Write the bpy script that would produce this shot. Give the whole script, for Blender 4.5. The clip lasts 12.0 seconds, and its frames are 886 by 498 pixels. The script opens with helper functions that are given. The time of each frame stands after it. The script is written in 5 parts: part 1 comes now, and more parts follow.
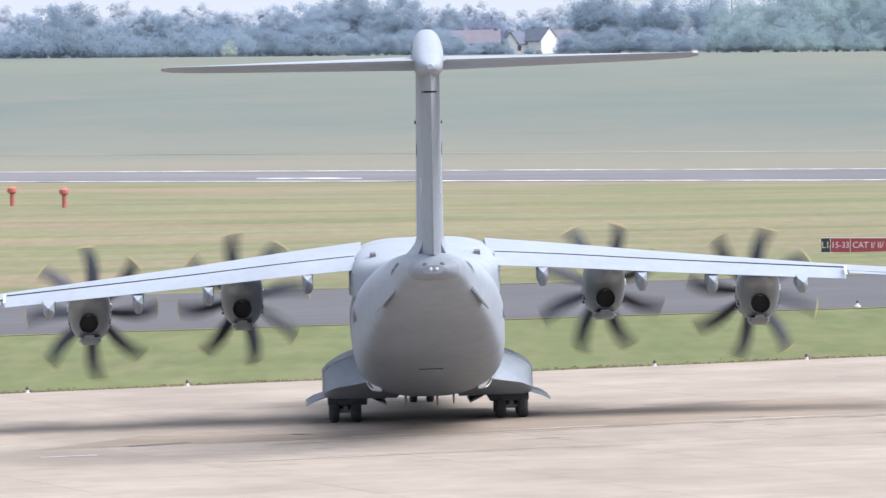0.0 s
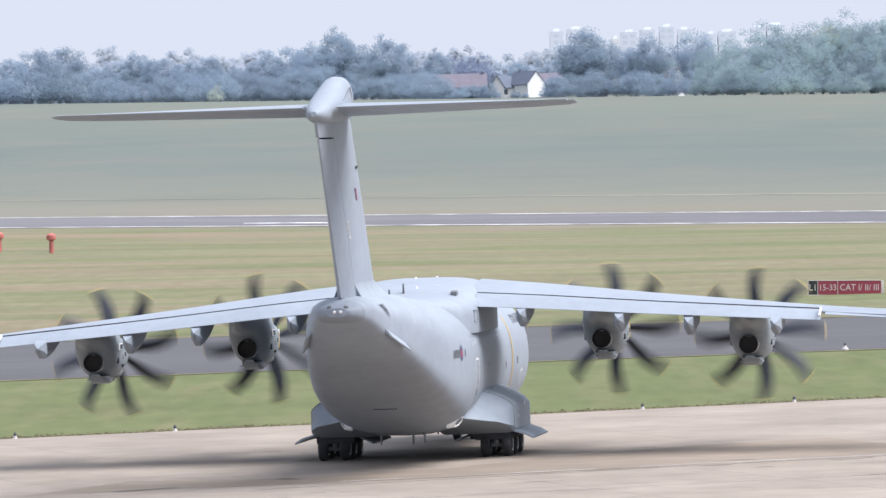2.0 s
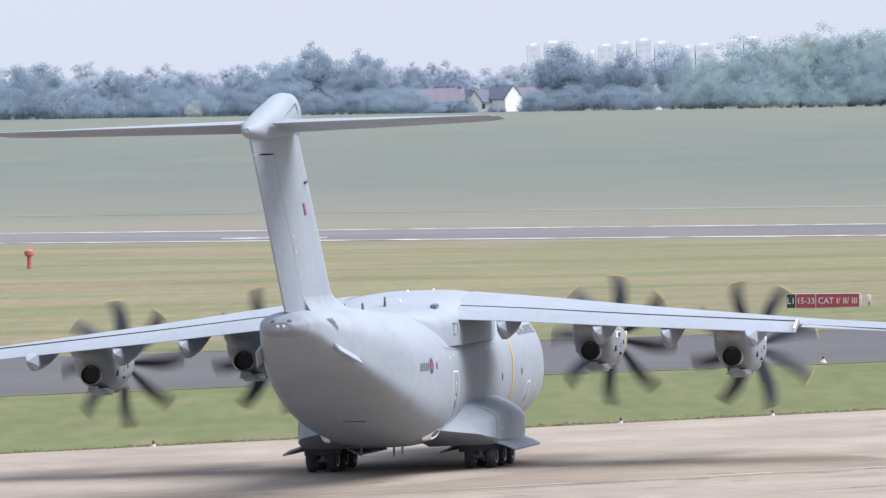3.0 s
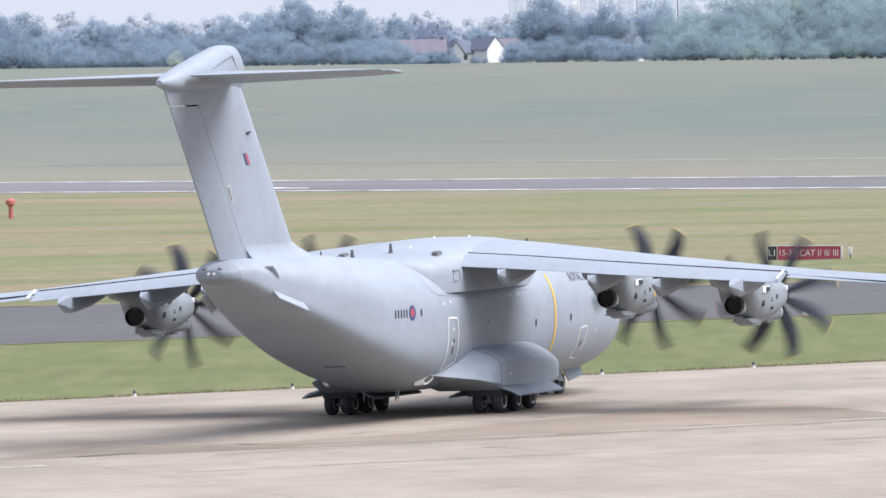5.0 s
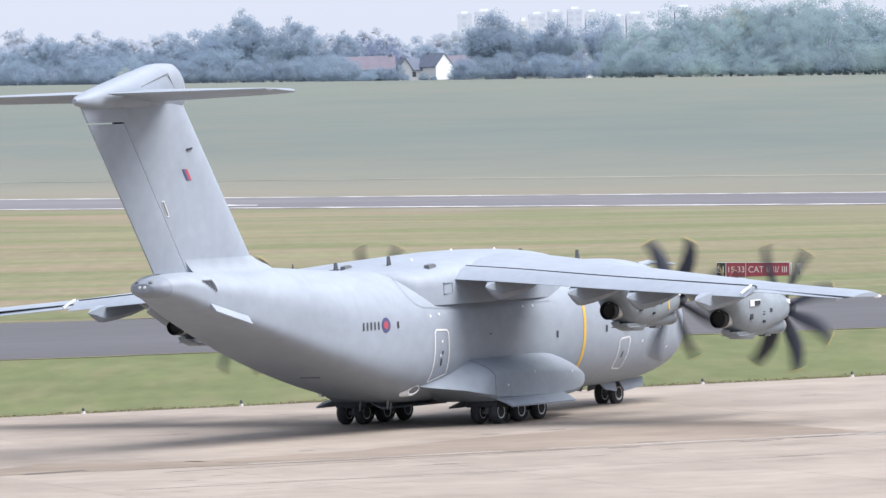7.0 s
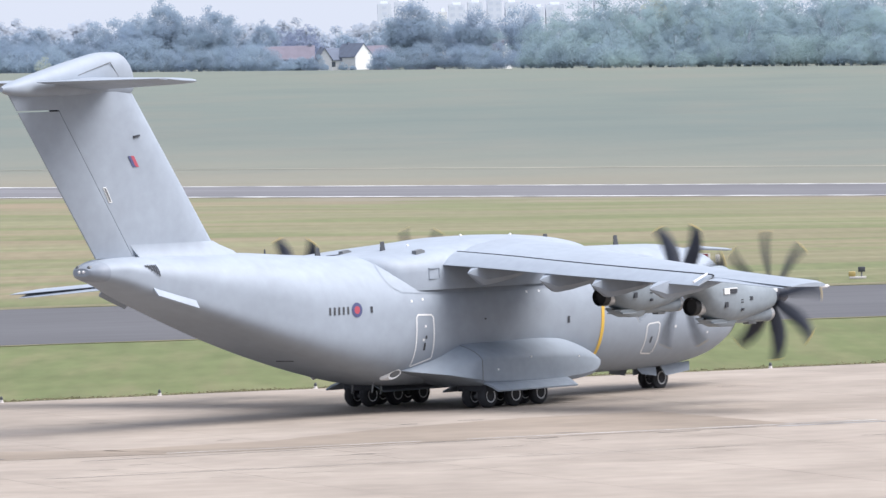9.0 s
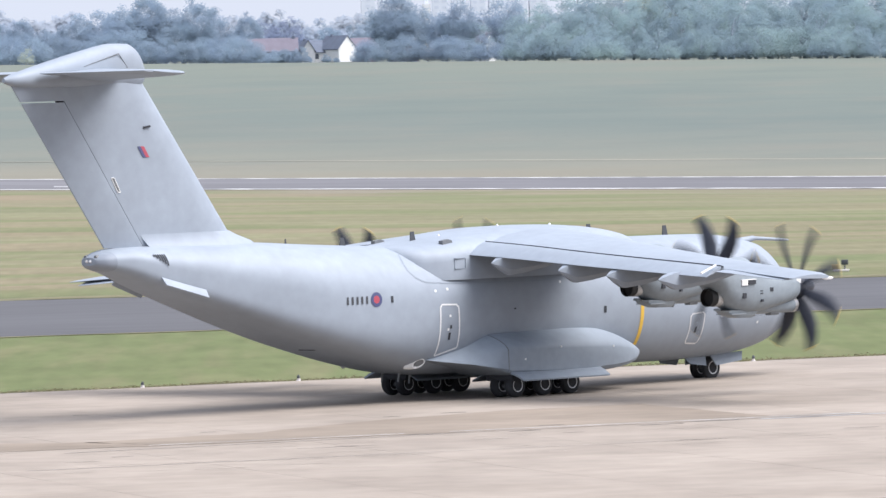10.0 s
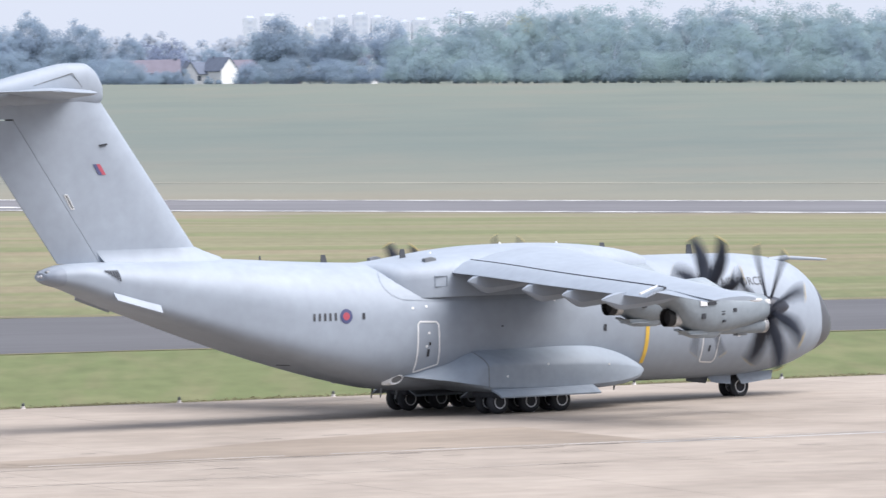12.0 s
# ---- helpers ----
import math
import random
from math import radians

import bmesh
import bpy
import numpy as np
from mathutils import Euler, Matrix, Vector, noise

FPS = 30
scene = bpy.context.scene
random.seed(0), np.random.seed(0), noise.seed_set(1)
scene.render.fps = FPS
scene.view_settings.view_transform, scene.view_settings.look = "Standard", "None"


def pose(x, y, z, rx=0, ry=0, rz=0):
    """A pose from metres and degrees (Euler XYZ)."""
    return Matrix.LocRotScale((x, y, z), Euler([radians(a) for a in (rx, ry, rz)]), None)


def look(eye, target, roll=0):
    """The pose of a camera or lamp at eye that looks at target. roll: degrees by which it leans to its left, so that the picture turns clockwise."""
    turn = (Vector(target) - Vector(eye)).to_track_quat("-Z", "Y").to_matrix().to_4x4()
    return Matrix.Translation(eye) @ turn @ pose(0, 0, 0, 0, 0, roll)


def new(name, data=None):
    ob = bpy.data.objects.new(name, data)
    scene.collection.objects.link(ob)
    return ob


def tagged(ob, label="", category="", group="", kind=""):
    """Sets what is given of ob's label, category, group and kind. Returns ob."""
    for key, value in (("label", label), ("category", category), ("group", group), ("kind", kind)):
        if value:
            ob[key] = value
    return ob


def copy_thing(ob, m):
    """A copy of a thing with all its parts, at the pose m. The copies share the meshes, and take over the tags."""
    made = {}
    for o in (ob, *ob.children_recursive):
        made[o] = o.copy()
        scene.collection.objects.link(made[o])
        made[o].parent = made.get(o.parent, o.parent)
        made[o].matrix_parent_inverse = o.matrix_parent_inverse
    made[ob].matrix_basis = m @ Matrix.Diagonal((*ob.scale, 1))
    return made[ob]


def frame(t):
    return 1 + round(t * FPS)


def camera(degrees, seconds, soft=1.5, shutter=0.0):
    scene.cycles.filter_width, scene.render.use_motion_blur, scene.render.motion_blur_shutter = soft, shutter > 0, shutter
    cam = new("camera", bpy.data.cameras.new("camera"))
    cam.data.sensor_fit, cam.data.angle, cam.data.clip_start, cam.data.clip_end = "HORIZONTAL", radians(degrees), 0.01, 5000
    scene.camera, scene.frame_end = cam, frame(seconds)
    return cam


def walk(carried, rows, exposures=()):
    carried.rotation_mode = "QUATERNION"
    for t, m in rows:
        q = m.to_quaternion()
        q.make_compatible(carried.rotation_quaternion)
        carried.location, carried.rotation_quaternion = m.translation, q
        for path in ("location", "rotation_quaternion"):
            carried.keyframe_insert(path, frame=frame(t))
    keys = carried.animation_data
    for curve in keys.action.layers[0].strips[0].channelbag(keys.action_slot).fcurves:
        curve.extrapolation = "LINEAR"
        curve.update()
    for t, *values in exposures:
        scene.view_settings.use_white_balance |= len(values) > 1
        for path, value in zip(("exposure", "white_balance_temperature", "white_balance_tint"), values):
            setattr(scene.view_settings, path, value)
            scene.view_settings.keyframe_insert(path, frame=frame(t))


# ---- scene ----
# ---------------------------------------------------------------- camera
EYE = Vector((0.0, 0.0, 13.82))
cam = camera(6.902, 12.0, soft=1.45, shutter=0.5)
# seconds, pan to the right, tilt up, lean to the left (degrees)
CAM = [(0.0, -0.2977, -1.4750, -1.686), (0.5, -0.4769, -1.4867, -1.736), (1.0, -0.3356, -1.2988, -1.511), (1.5, -0.2352, -1.0508, -1.564),
       (2.0, -0.1880, -1.1350, -1.913), (2.5, -0.0936, -1.1536, -2.042), (3.0, -0.0121, -1.0277, -2.082), (4.8, 0.1402, -1.3322, -1.80),
       (5.0, 0.1187, -1.4158, -1.881), (5.5, 0.1149, -1.4746, -1.849), (6.0, 0.3573, -1.4750, -1.835), (6.5, 0.4406, -1.4163, -1.979),
       (7.0, 0.5222, -1.2964, -1.936), (7.2, 0.5322, -1.3698, -1.95), (8.8, 1.1605, -1.4495, -1.70), (9.0, 1.1527, -1.3932, -1.726),
       (9.5, 1.1620, -1.4108, -1.747), (10.0, 1.2821, -1.4566, -1.648), (10.5, 1.5921, -1.3248, -1.463), (11.0, 1.8818, -1.2988, -1.600),
       (11.5, 1.8848, -1.3280, -1.659), (12.0, 2.2107, -1.3042, -1.375)]


def aim(pan, tilt, lean):
    p, q = radians(pan), radians(tilt)
    way = Vector((math.sin(p) * math.cos(q), math.cos(p) * math.cos(q), math.sin(q)))
    return look(EYE, EYE + way * 100, lean)


walk(cam, [(t, aim(a, b, c)) for t, a, b, c in CAM], [(0.0, 0.97, 6160, 12), (0.5, 1.01, 6160, 12), (1.5, 0.99, 6160, 12), (2.0, 0.82, 6160, 12), (3.0, 0.78, 6160, 12), (5.0, 0.83, 6160, 12), (9.0, 0.86, 6160, 12), (12.0, 0.86, 6160, 12)])

# ---------------------------------------------------------------- light
SUN_WAY = Vector((0.55, -0.15, 0.82)).normalized()     # towards the sun
world = bpy.data.worlds.new("hazy_sky")
scene.world = world
world.use_nodes = True
wn, wl = world.node_tree.nodes, world.node_tree.links
wn.clear()
w_out = wn.new("ShaderNodeOutputWorld")
w_bg = wn.new("ShaderNodeBackground")
w_sky = wn.new("ShaderNodeTexSky")
w_sky.sky_type = "NISHITA"
w_sky.sun_disc = False
w_sky.sun_elevation = math.asin(SUN_WAY.z)
w_sky.sun_rotation = math.atan2(SUN_WAY.x, SUN_WAY.y)
w_sky.air_density, w_sky.dust_density, w_sky.ozone_density = 1.0, 4.0, 1.0
w_mix = wn.new("ShaderNodeMixRGB")
w_mix.inputs[0].default_value = 0.72
w_mix.inputs[2].default_value = (6.7, 7.05, 7.85, 1)      # thin high overcast
wl.new(w_sky.outputs[0], w_mix.inputs[1])
wl.new(w_mix.outputs[0], w_bg.inputs[0])
w_bg.inputs[1].default_value = 0.0845
wl.new(w_bg.outputs[0], w_out.inputs[0])
sun_data = bpy.data.lights.new("sun", "SUN")
sun_data.energy, sun_data.angle, sun_data.color = 3.25, radians(50), (1.0, 0.955, 0.90)
sun = new("sun", sun_data)
sun.matrix_basis = look(SUN_WAY * 100, (0, 0, 0))

# ---------------------------------------------------------------- materials


TONE = 0.82       # one scale for all the base colours


def mat(name, col, rough=0.6, metal=0.0, var=0.12, scale=1.5, fine=14.0, bump=0.0, rand=0.0, col2=None, island=0.0, stretch=(1, 1, 1), world=False, thin=0.0, soft=None, airy=0.0):
    """Paint, earth or leaf with broad stains, fine grain and relief."""
    col = [c * TONE for c in col]
    col2 = None if col2 is None else [c * TONE for c in col2]
    m = bpy.data.materials.new(name)
    m.use_nodes = True
    n, l = m.node_tree.nodes, m.node_tree.links
    b = n["Principled BSDF"]
    b.inputs["Roughness"].default_value, b.inputs["Metallic"].default_value = rough, metal
    tc = n.new("ShaderNodeTexCoord")
    mp = n.new("ShaderNodeMapping")
    mp.inputs["Scale"].default_value = stretch
    l.new(n.new("ShaderNodeNewGeometry").outputs["Position"] if world else tc.outputs["Object"], mp.inputs[0])
    big, small = n.new("ShaderNodeTexNoise"), n.new("ShaderNodeTexNoise")
    big.inputs["Scale"].default_value, small.inputs["Scale"].default_value = scale, fine
    big.inputs["Detail"].default_value, small.inputs["Detail"].default_value = 6, 4
    l.new(mp.outputs[0], big.inputs[0]), l.new(mp.outputs[0], small.inputs[0])
    mix = n.new("ShaderNodeMixRGB")
    lo = [c * (1 - var) for c in col] if col2 is None else col2
    hi = [min(1, c * (1 + var)) for c in col]
    mix.inputs[1].default_value, mix.inputs[2].default_value = (*lo, 1), (*hi, 1)
    ramp = n.new("ShaderNodeMapRange")
    ramp.inputs[1].default_value, ramp.inputs[2].default_value = 0.36, 0.64
    l.new(big.outputs[0], ramp.inputs[0])
    l.new(ramp.outputs[0], mix.inputs[0])
    grain = n.new("ShaderNodeMixRGB")
    grain.blend_type = "OVERLAY"
    grain.inputs[0].default_value = min(1.0, var * 2.5)
    l.new(mix.outputs[0], grain.inputs[1]), l.new(small.outputs[0], grain.inputs[2])
    last = grain.outputs[0]
    for amount, kind in ((rand, "o"), (island, "i")):
        if amount:
            src = n.new("ShaderNodeObjectInfo").outputs["Random"] if kind == "o" else n.new("ShaderNodeNewGeometry").outputs["Random Per Island"]
            mr = n.new("ShaderNodeMapRange")
            mr.inputs[3].default_value, mr.inputs[4].default_value = 1 - amount, 1 + amount
            l.new(src, mr.inputs[0])
            hs = n.new("ShaderNodeHueSaturation")
            l.new(mr.outputs[0], hs.inputs["Value"]), l.new(last, hs.inputs["Color"])
            last = hs.outputs[0]
    l.new(last, b.inputs["Base Color"])
    if bump:
        bp = n.new("ShaderNodeBump")
        bp.inputs["Strength"].default_value, bp.inputs["Distance"].default_value = bump, 0.05
        l.new(small.outputs[0], bp.inputs["Height"]), l.new(bp.outputs[0], b.inputs["Normal"])
    if thin:
        tr, sh = n.new("ShaderNodeBsdfTranslucent"), n.new("ShaderNodeMixShader")
        sh.inputs[0].default_value = thin
        l.new(last, tr.inputs[0])
        l.new(b.outputs[0], sh.inputs[1]), l.new(tr.outputs[0], sh.inputs[2])
        l.new(sh.outputs[0], n["Material Output"].inputs[0])
        if soft:        # one fixed normal for all leaves flattens their shading, as haze would
            turn = n.new("ShaderNodeCombineXYZ")
            for k in range(3):
                turn.inputs[k].default_value = soft[k]
            l.new(turn.outputs[0], b.inputs["Normal"]), l.new(turn.outputs[0], tr.inputs["Normal"])
        if airy:        # part see-through, like gaps between leaves; evens the crown as haze would
            gaps, both = n.new("ShaderNodeBsdfTransparent"), n.new("ShaderNodeMixShader")
            both.inputs[0].default_value = airy
            l.new(sh.outputs[0], both.inputs[1]), l.new(gaps.outputs[0], both.inputs[2])
            l.new(both.outputs[0], n["Material Output"].inputs[0])
    return m


GREY = mat("aircraft_grey_paint", (0.322, 0.366, 0.428), 0.58, 0, 0.05, 0.30, 2.0)
GREY_B = mat("aircraft_grey_panel", (0.288, 0.332, 0.388), 0.60, 0, 0.05, 0.5, 3.0)
# hull grey set a little darker: shade at the tail tip, in the colour
GREY_D = mat("tail_cap_shaded_grey", (0.285, 0.322, 0.380), 0.6, 0, 0.06, 0.8, 4.0)
GREY_L = mat("light_grey_panel", (0.345, 0.385, 0.425), 0.6, 0, 0.05, 0.5, 4.0)
NAC = mat("nacelle_paint", (0.278, 0.320, 0.358), 0.48, 0, 0.06, 0.9, 5.0)
GAP = mat("dark_gap", (0.036, 0.040, 0.050), 0.8, 0, 0.1, 2, 9)
RADOME = mat("radome_dark_grey", (0.075, 0.080, 0.092), 0.5, 0, 0.08, 1, 6)
BLADE = mat("blade_black_composite", (0.026, 0.031, 0.048), 0.5, 0, 0.10, 2, 12)
YELLOW = mat("yellow_paint", (0.78, 0.50, 0.07), 0.5, 0, 0.06, 2, 10)
YTIP = mat("yellow_blade_tip", (0.46, 0.35, 0.13), 0.5, 0, 0.06, 2, 10)
RUBBER = mat("tyre_rubber", (0.034, 0.036, 0.042), 0.85, 0, 0.25, 3, 20, 0.2)
RIM = mat("wheel_rim_alloy", (0.86, 0.87, 0.88), 0.5, 0.0, 0.1, 4, 20)
STEEL = mat("bare_steel", (0.62, 0.62, 0.62), 0.4, 0.5, 0.1, 4, 20)
SOOT = mat("exhaust_soot", (0.012, 0.012, 0.014), 0.7, 0, 0.3, 3, 14)
GEAR = mat("gear_steel_grey", (0.18, 0.19, 0.20), 0.5, 0.2, 0.1, 3, 14)
WHITE = mat("white_marking", (0.86, 0.87, 0.88), 0.5, 0, 0.03, 2, 10)
RED = mat("roundel_red", (0.44, 0.075, 0.11), 0.5, 0, 0.05, 2, 10)
BLUE = mat("roundel_blue", (0.075, 0.085, 0.19), 0.5, 0, 0.05, 2, 10)
INK = mat("dark_lettering", (0.06, 0.065, 0.075), 0.6, 0, 0.05, 2, 10)
GLASS = mat("lamp_glass", (0.9, 0.9, 0.92), 0.1, 0, 0.02, 2, 10)
CONCRETE = mat("apron_concrete", (0.336, 0.287, 0.241), 0.9, 0, 0.09, 0.16, 0.9, 0.1, rand=0.035, stretch=(0.7, 0.7, 1), world=True, col2=(0.287, 0.242, 0.200))
CONCRETE_OLD = mat("older_apron_concrete", (0.278, 0.228, 0.180), 0.92, 0, 0.10, 0.14, 0.9, 0.1, stretch=(0.6, 0.8, 1), world=True, col2=(0.232, 0.188, 0.146))
STREAK = mat("pale_scuffed_concrete", (0.40, 0.352, 0.302), 0.9, 0, 0.12, 0.3, 1.2, world=True)
APRON_BASE = mat("joint_filler", (0.20, 0.168, 0.140), 0.95, 0, 0.2, 0.4, 3)
SOIL = mat("edge_soil", (0.085, 0.070, 0.050), 0.95, 0, 0.25, 0.6, 4)
ASPHALT = mat("taxiway_asphalt", (0.088, 0.088, 0.096), 0.92, 0, 0.12, 0.03, 0.4, 0.05, stretch=(0.3, 1, 1))
RUNWAY = mat("runway_asphalt", (0.150, 0.148, 0.160), 0.92, 0, 0.14, 0.04, 0.4, 0.05, stretch=(0.15, 1, 1))
LINE = mat("worn_white_line", (0.66, 0.66, 0.66), 0.8, 0, 0.1, 0.30, 0.8, col2=(0.26, 0.26, 0.27))
PALE_LINE = mat("faded_apron_line", (0.39, 0.345, 0.305), 0.85, 0, 0.1, 0.4, 2.0)
TRACK = mat("worn_track_earth", (0.248, 0.238, 0.194), 0.95, 0, 0.2, 0.05, 0.4, stretch=(0.3, 1, 1), col2=(0.205, 0.206, 0.168))
TARMARK = mat("tar_repair", (0.10, 0.09, 0.085), 0.85, 0, 0.2, 0.6, 3.0)
SIGN_RED = mat("sign_red", (0.30, 0.045, 0.07), 0.5, 0, 0.06, 1, 8)
SIGN_BLK = mat("sign_black", (0.02, 0.03, 0.025), 0.5, 0, 0.06, 1, 8)
SIGN_WHT = mat("sign_white", (0.66, 0.62, 0.60), 0.5, 0, 0.06, 1, 8)
ORANGE = mat("marker_red_orange", (0.50, 0.155, 0.13), 0.6, 0, 0.1, 2, 10)
WALLW = mat("white_render", (0.88, 0.88, 0.88), 0.8, 0, 0.03, 0.4, 3)
WALLG = mat("pale_render", (0.50, 0.52, 0.55), 0.8, 0, 0.08, 0.4, 3)
# brick and red tile are greyed towards mauve, haze in their colour
BRICK = mat("brick_red_wall_hazed", (0.215, 0.20, 0.245), 0.85, 0, 0.08, 0.5, 4)
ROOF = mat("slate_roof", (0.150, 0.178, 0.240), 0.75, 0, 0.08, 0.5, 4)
ROOFR = mat("red_tile_roof_hazed", (0.185, 0.170, 0.215), 0.8, 0, 0.08, 0.5, 4)
PANE = mat("window_pane", (0.10, 0.12, 0.15), 0.15, 0, 0.05, 2, 8)
# tower colours are paled almost to the sky's tone: painted haze
TOWER = mat("tower_render_hazed", (0.80, 0.84, 0.92), 0.85, 0, 0.03, 0.1, 1)
TOWER_W = mat("tower_window_hazed", (0.72, 0.77, 0.87), 0.85, 0, 0.03, 0.2, 1)
# tree colours are paled and blued: distance haze put into leaf and bark
BARK = mat("bark_hazed", (0.42, 0.49, 0.58), 0.9, 0, 0.12, 1, 6)
FLAT_NORMAL = Vector((-0.28, -0.80, 0.52)).normalized()
LEAF = mat("leaf_green_hazed", (0.425, 0.550, 0.670), 0.95, 0, 0.05, 0.12, 0.6, island=0.02, rand=0.07, thin=0.4, soft=FLAT_NORMAL, airy=0.42, world=True, col2=(0.396, 0.512, 0.665))
LEAF_WOOD = mat("leaf_mid_green_hazed", (0.450, 0.600, 0.610), 0.95, 0, 0.06, 0.10, 0.6, island=0.02, rand=0.06, thin=0.4, soft=FLAT_NORMAL, airy=0.42, world=True, col2=(0.412, 0.545, 0.640))
LEAF_DARK = mat("leaf_copper_hazed", (0.370, 0.440, 0.620), 0.95, 0, 0.05, 0.15, 1.0, island=0.02, thin=0.4, soft=FLAT_NORMAL, airy=0.5)
LEAF_PALE = mat("leaf_yellow_green_hazed", (0.62, 0.70, 0.62), 0.9, 0, 0.06, 0.15, 1.0, island=0.03, thin=0.4, soft=FLAT_NORMAL, airy=0.45)
# far woods: paler, bluer copies of the leaf, thicker haze in the colour
LEAF_FAR = mat("leaf_distant_hazed", (0.610, 0.700, 0.840), 0.95, 0, 0.03, 0.05, 0.5, island=0.01, thin=0.4, soft=FLAT_NORMAL, airy=0.3)
LEAF_FAINT = mat("leaf_far_haze", (0.730, 0.800, 0.910), 0.95, 0, 0.02, 0.05, 0.5, island=0.01, thin=0.4, soft=FLAT_NORMAL, airy=0.3)
GRASS_T = mat("dry_grass", (0.285, 0.262, 0.155), 0.9, 0, 0.12, 0.5, 4, island=0.12, thin=0.4)


def ground_material():
    """Mown airfield grass: green near the apron, dry mown bands in the middle, smooth pasture beyond, greyed by
    painted haze.
    """
    m = bpy.data.materials.new("airfield_grass_hazed_far")
    m.use_nodes = True
    n, l = m.node_tree.nodes, m.node_tree.links
    b = n["Principled BSDF"]
    b.inputs["Roughness"].default_value = 0.95
    b.inputs["Specular IOR Level"].default_value = 0.1
    tc = n.new("ShaderNodeTexCoord")
    sep = n.new("ShaderNodeSeparateXYZ")
    l.new(tc.outputs["Object"], sep.inputs[0])

    def grain(sx, sy, detail, turn=0.0):
        """Noise with sx, sy metres to a blotch."""
        mp, tx = n.new("ShaderNodeMapping"), n.new("ShaderNodeTexNoise")
        mp.inputs["Scale"].default_value = (1 / sx, 1 / sy, 1)
        mp.inputs["Rotation"].default_value = (0, 0, radians(turn))
        tx.inputs["Scale"].default_value, tx.inputs["Detail"].default_value = 1.0, detail
        l.new(tc.outputs["Object"], mp.inputs[0]), l.new(mp.outputs[0], tx.inputs[0])
        return tx.outputs[0]

    def ranged(src, a, b_, c, d):
        mr = n.new("ShaderNodeMapRange")
        for k, v in enumerate((a, b_, c, d)):
            mr.inputs[k + 1].default_value = v
        l.new(src, mr.inputs[0])
        return mr.outputs[0]

    def maths(op, p, q):
        k = n.new("ShaderNodeMath")
        k.operation = op
        for i, v in enumerate((p, q)):
            if isinstance(v, (int, float)):
                k.inputs[i].default_value = v
            else:
                l.new(v, k.inputs[i])
        return k.outputs[0]

    def mixed(fac, p, q):
        k = n.new("ShaderNodeMixRGB")
        l.new(fac, k.inputs[0])
        for i, v in ((1, p), (2, q)):
            if isinstance(v, tuple):
                k.inputs[i].default_value = (*v, 1)
            else:
                l.new(v, k.inputs[i])
        return k.outputs[0]

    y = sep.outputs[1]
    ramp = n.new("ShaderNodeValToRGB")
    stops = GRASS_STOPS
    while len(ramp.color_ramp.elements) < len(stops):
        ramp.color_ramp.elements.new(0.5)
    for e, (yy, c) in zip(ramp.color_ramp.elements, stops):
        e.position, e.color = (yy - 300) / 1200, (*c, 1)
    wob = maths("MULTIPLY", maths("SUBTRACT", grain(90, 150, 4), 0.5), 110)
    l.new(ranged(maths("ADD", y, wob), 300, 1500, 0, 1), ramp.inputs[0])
    # mown swathes: long dry bands between the taxiway and the runway
    inside = maths("MULTIPLY", ranged(y, 455, 480, 0, 1), ranged(y, 740, 765, 1, 0))
    west = ranged(sep.outputs[0], -30, 14, 1.0, 0.42)
    band = maths("MULTIPLY", ranged(grain(120, 20, 4, -1.5), 0.40, 0.56, 0, 1.0), west)
    col = mixed(maths("MULTIPLY", band, inside), ramp.outputs[0], (0.262, 0.214, 0.150))
    green = ranged(grain(90, 12, 4, -1.5), 0.46, 0.58, 0, 0.75)
    col = mixed(maths("MULTIPLY", green, inside), col, (0.168, 0.192, 0.096))
    pale = ranged(grain(60, 9, 4, -1.5), 0.52, 0.62, 0, 0.6)
    col = mixed(maths("MULTIPLY", pale, inside), col, (0.246, 0.232, 0.146))
    # yellowed tufts in the near strip, faint worn patches on the pasture
    near = ranged(y, 440, 520, 1, 0)
    col = mixed(maths("MULTIPLY", ranged(grain(2.6, 24, 5), 0.46, 0.68, 0, 0.55), near), col, (0.212, 0.196, 0.112))
    col = mixed(maths("MULTIPLY", ranged(grain(7, 40, 4), 0.50, 0.70, 0, 0.50), near), col, (0.118, 0.146, 0.064))
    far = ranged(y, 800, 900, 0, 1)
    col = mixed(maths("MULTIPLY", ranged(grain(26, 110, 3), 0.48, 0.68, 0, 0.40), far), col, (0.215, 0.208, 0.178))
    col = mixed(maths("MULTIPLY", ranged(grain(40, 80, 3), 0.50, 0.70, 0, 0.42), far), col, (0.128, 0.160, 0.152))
    hs = n.new("ShaderNodeHueSaturation")
    tuft = maths("MULTIPLY", ranged(grain(1.2, 7, 5), 0.3, 0.7, -0.10, 0.10), ranged(y, 480, 820, 1.0, 0.12))
    swath = maths("MULTIPLY", ranged(grain(70, 13, 3, -2), 0.3, 0.7, -0.06, 0.06), ranged(y, 740, 860, 1.0, 0.25))
    value = maths("MULTIPLY", maths("ADD", maths("ADD", tuft, swath), 1.0), TONE)
    l.new(col, hs.inputs["Color"]), l.new(value, hs.inputs["Value"])
    l.new(hs.outputs[0], b.inputs["Base Color"])
    return m


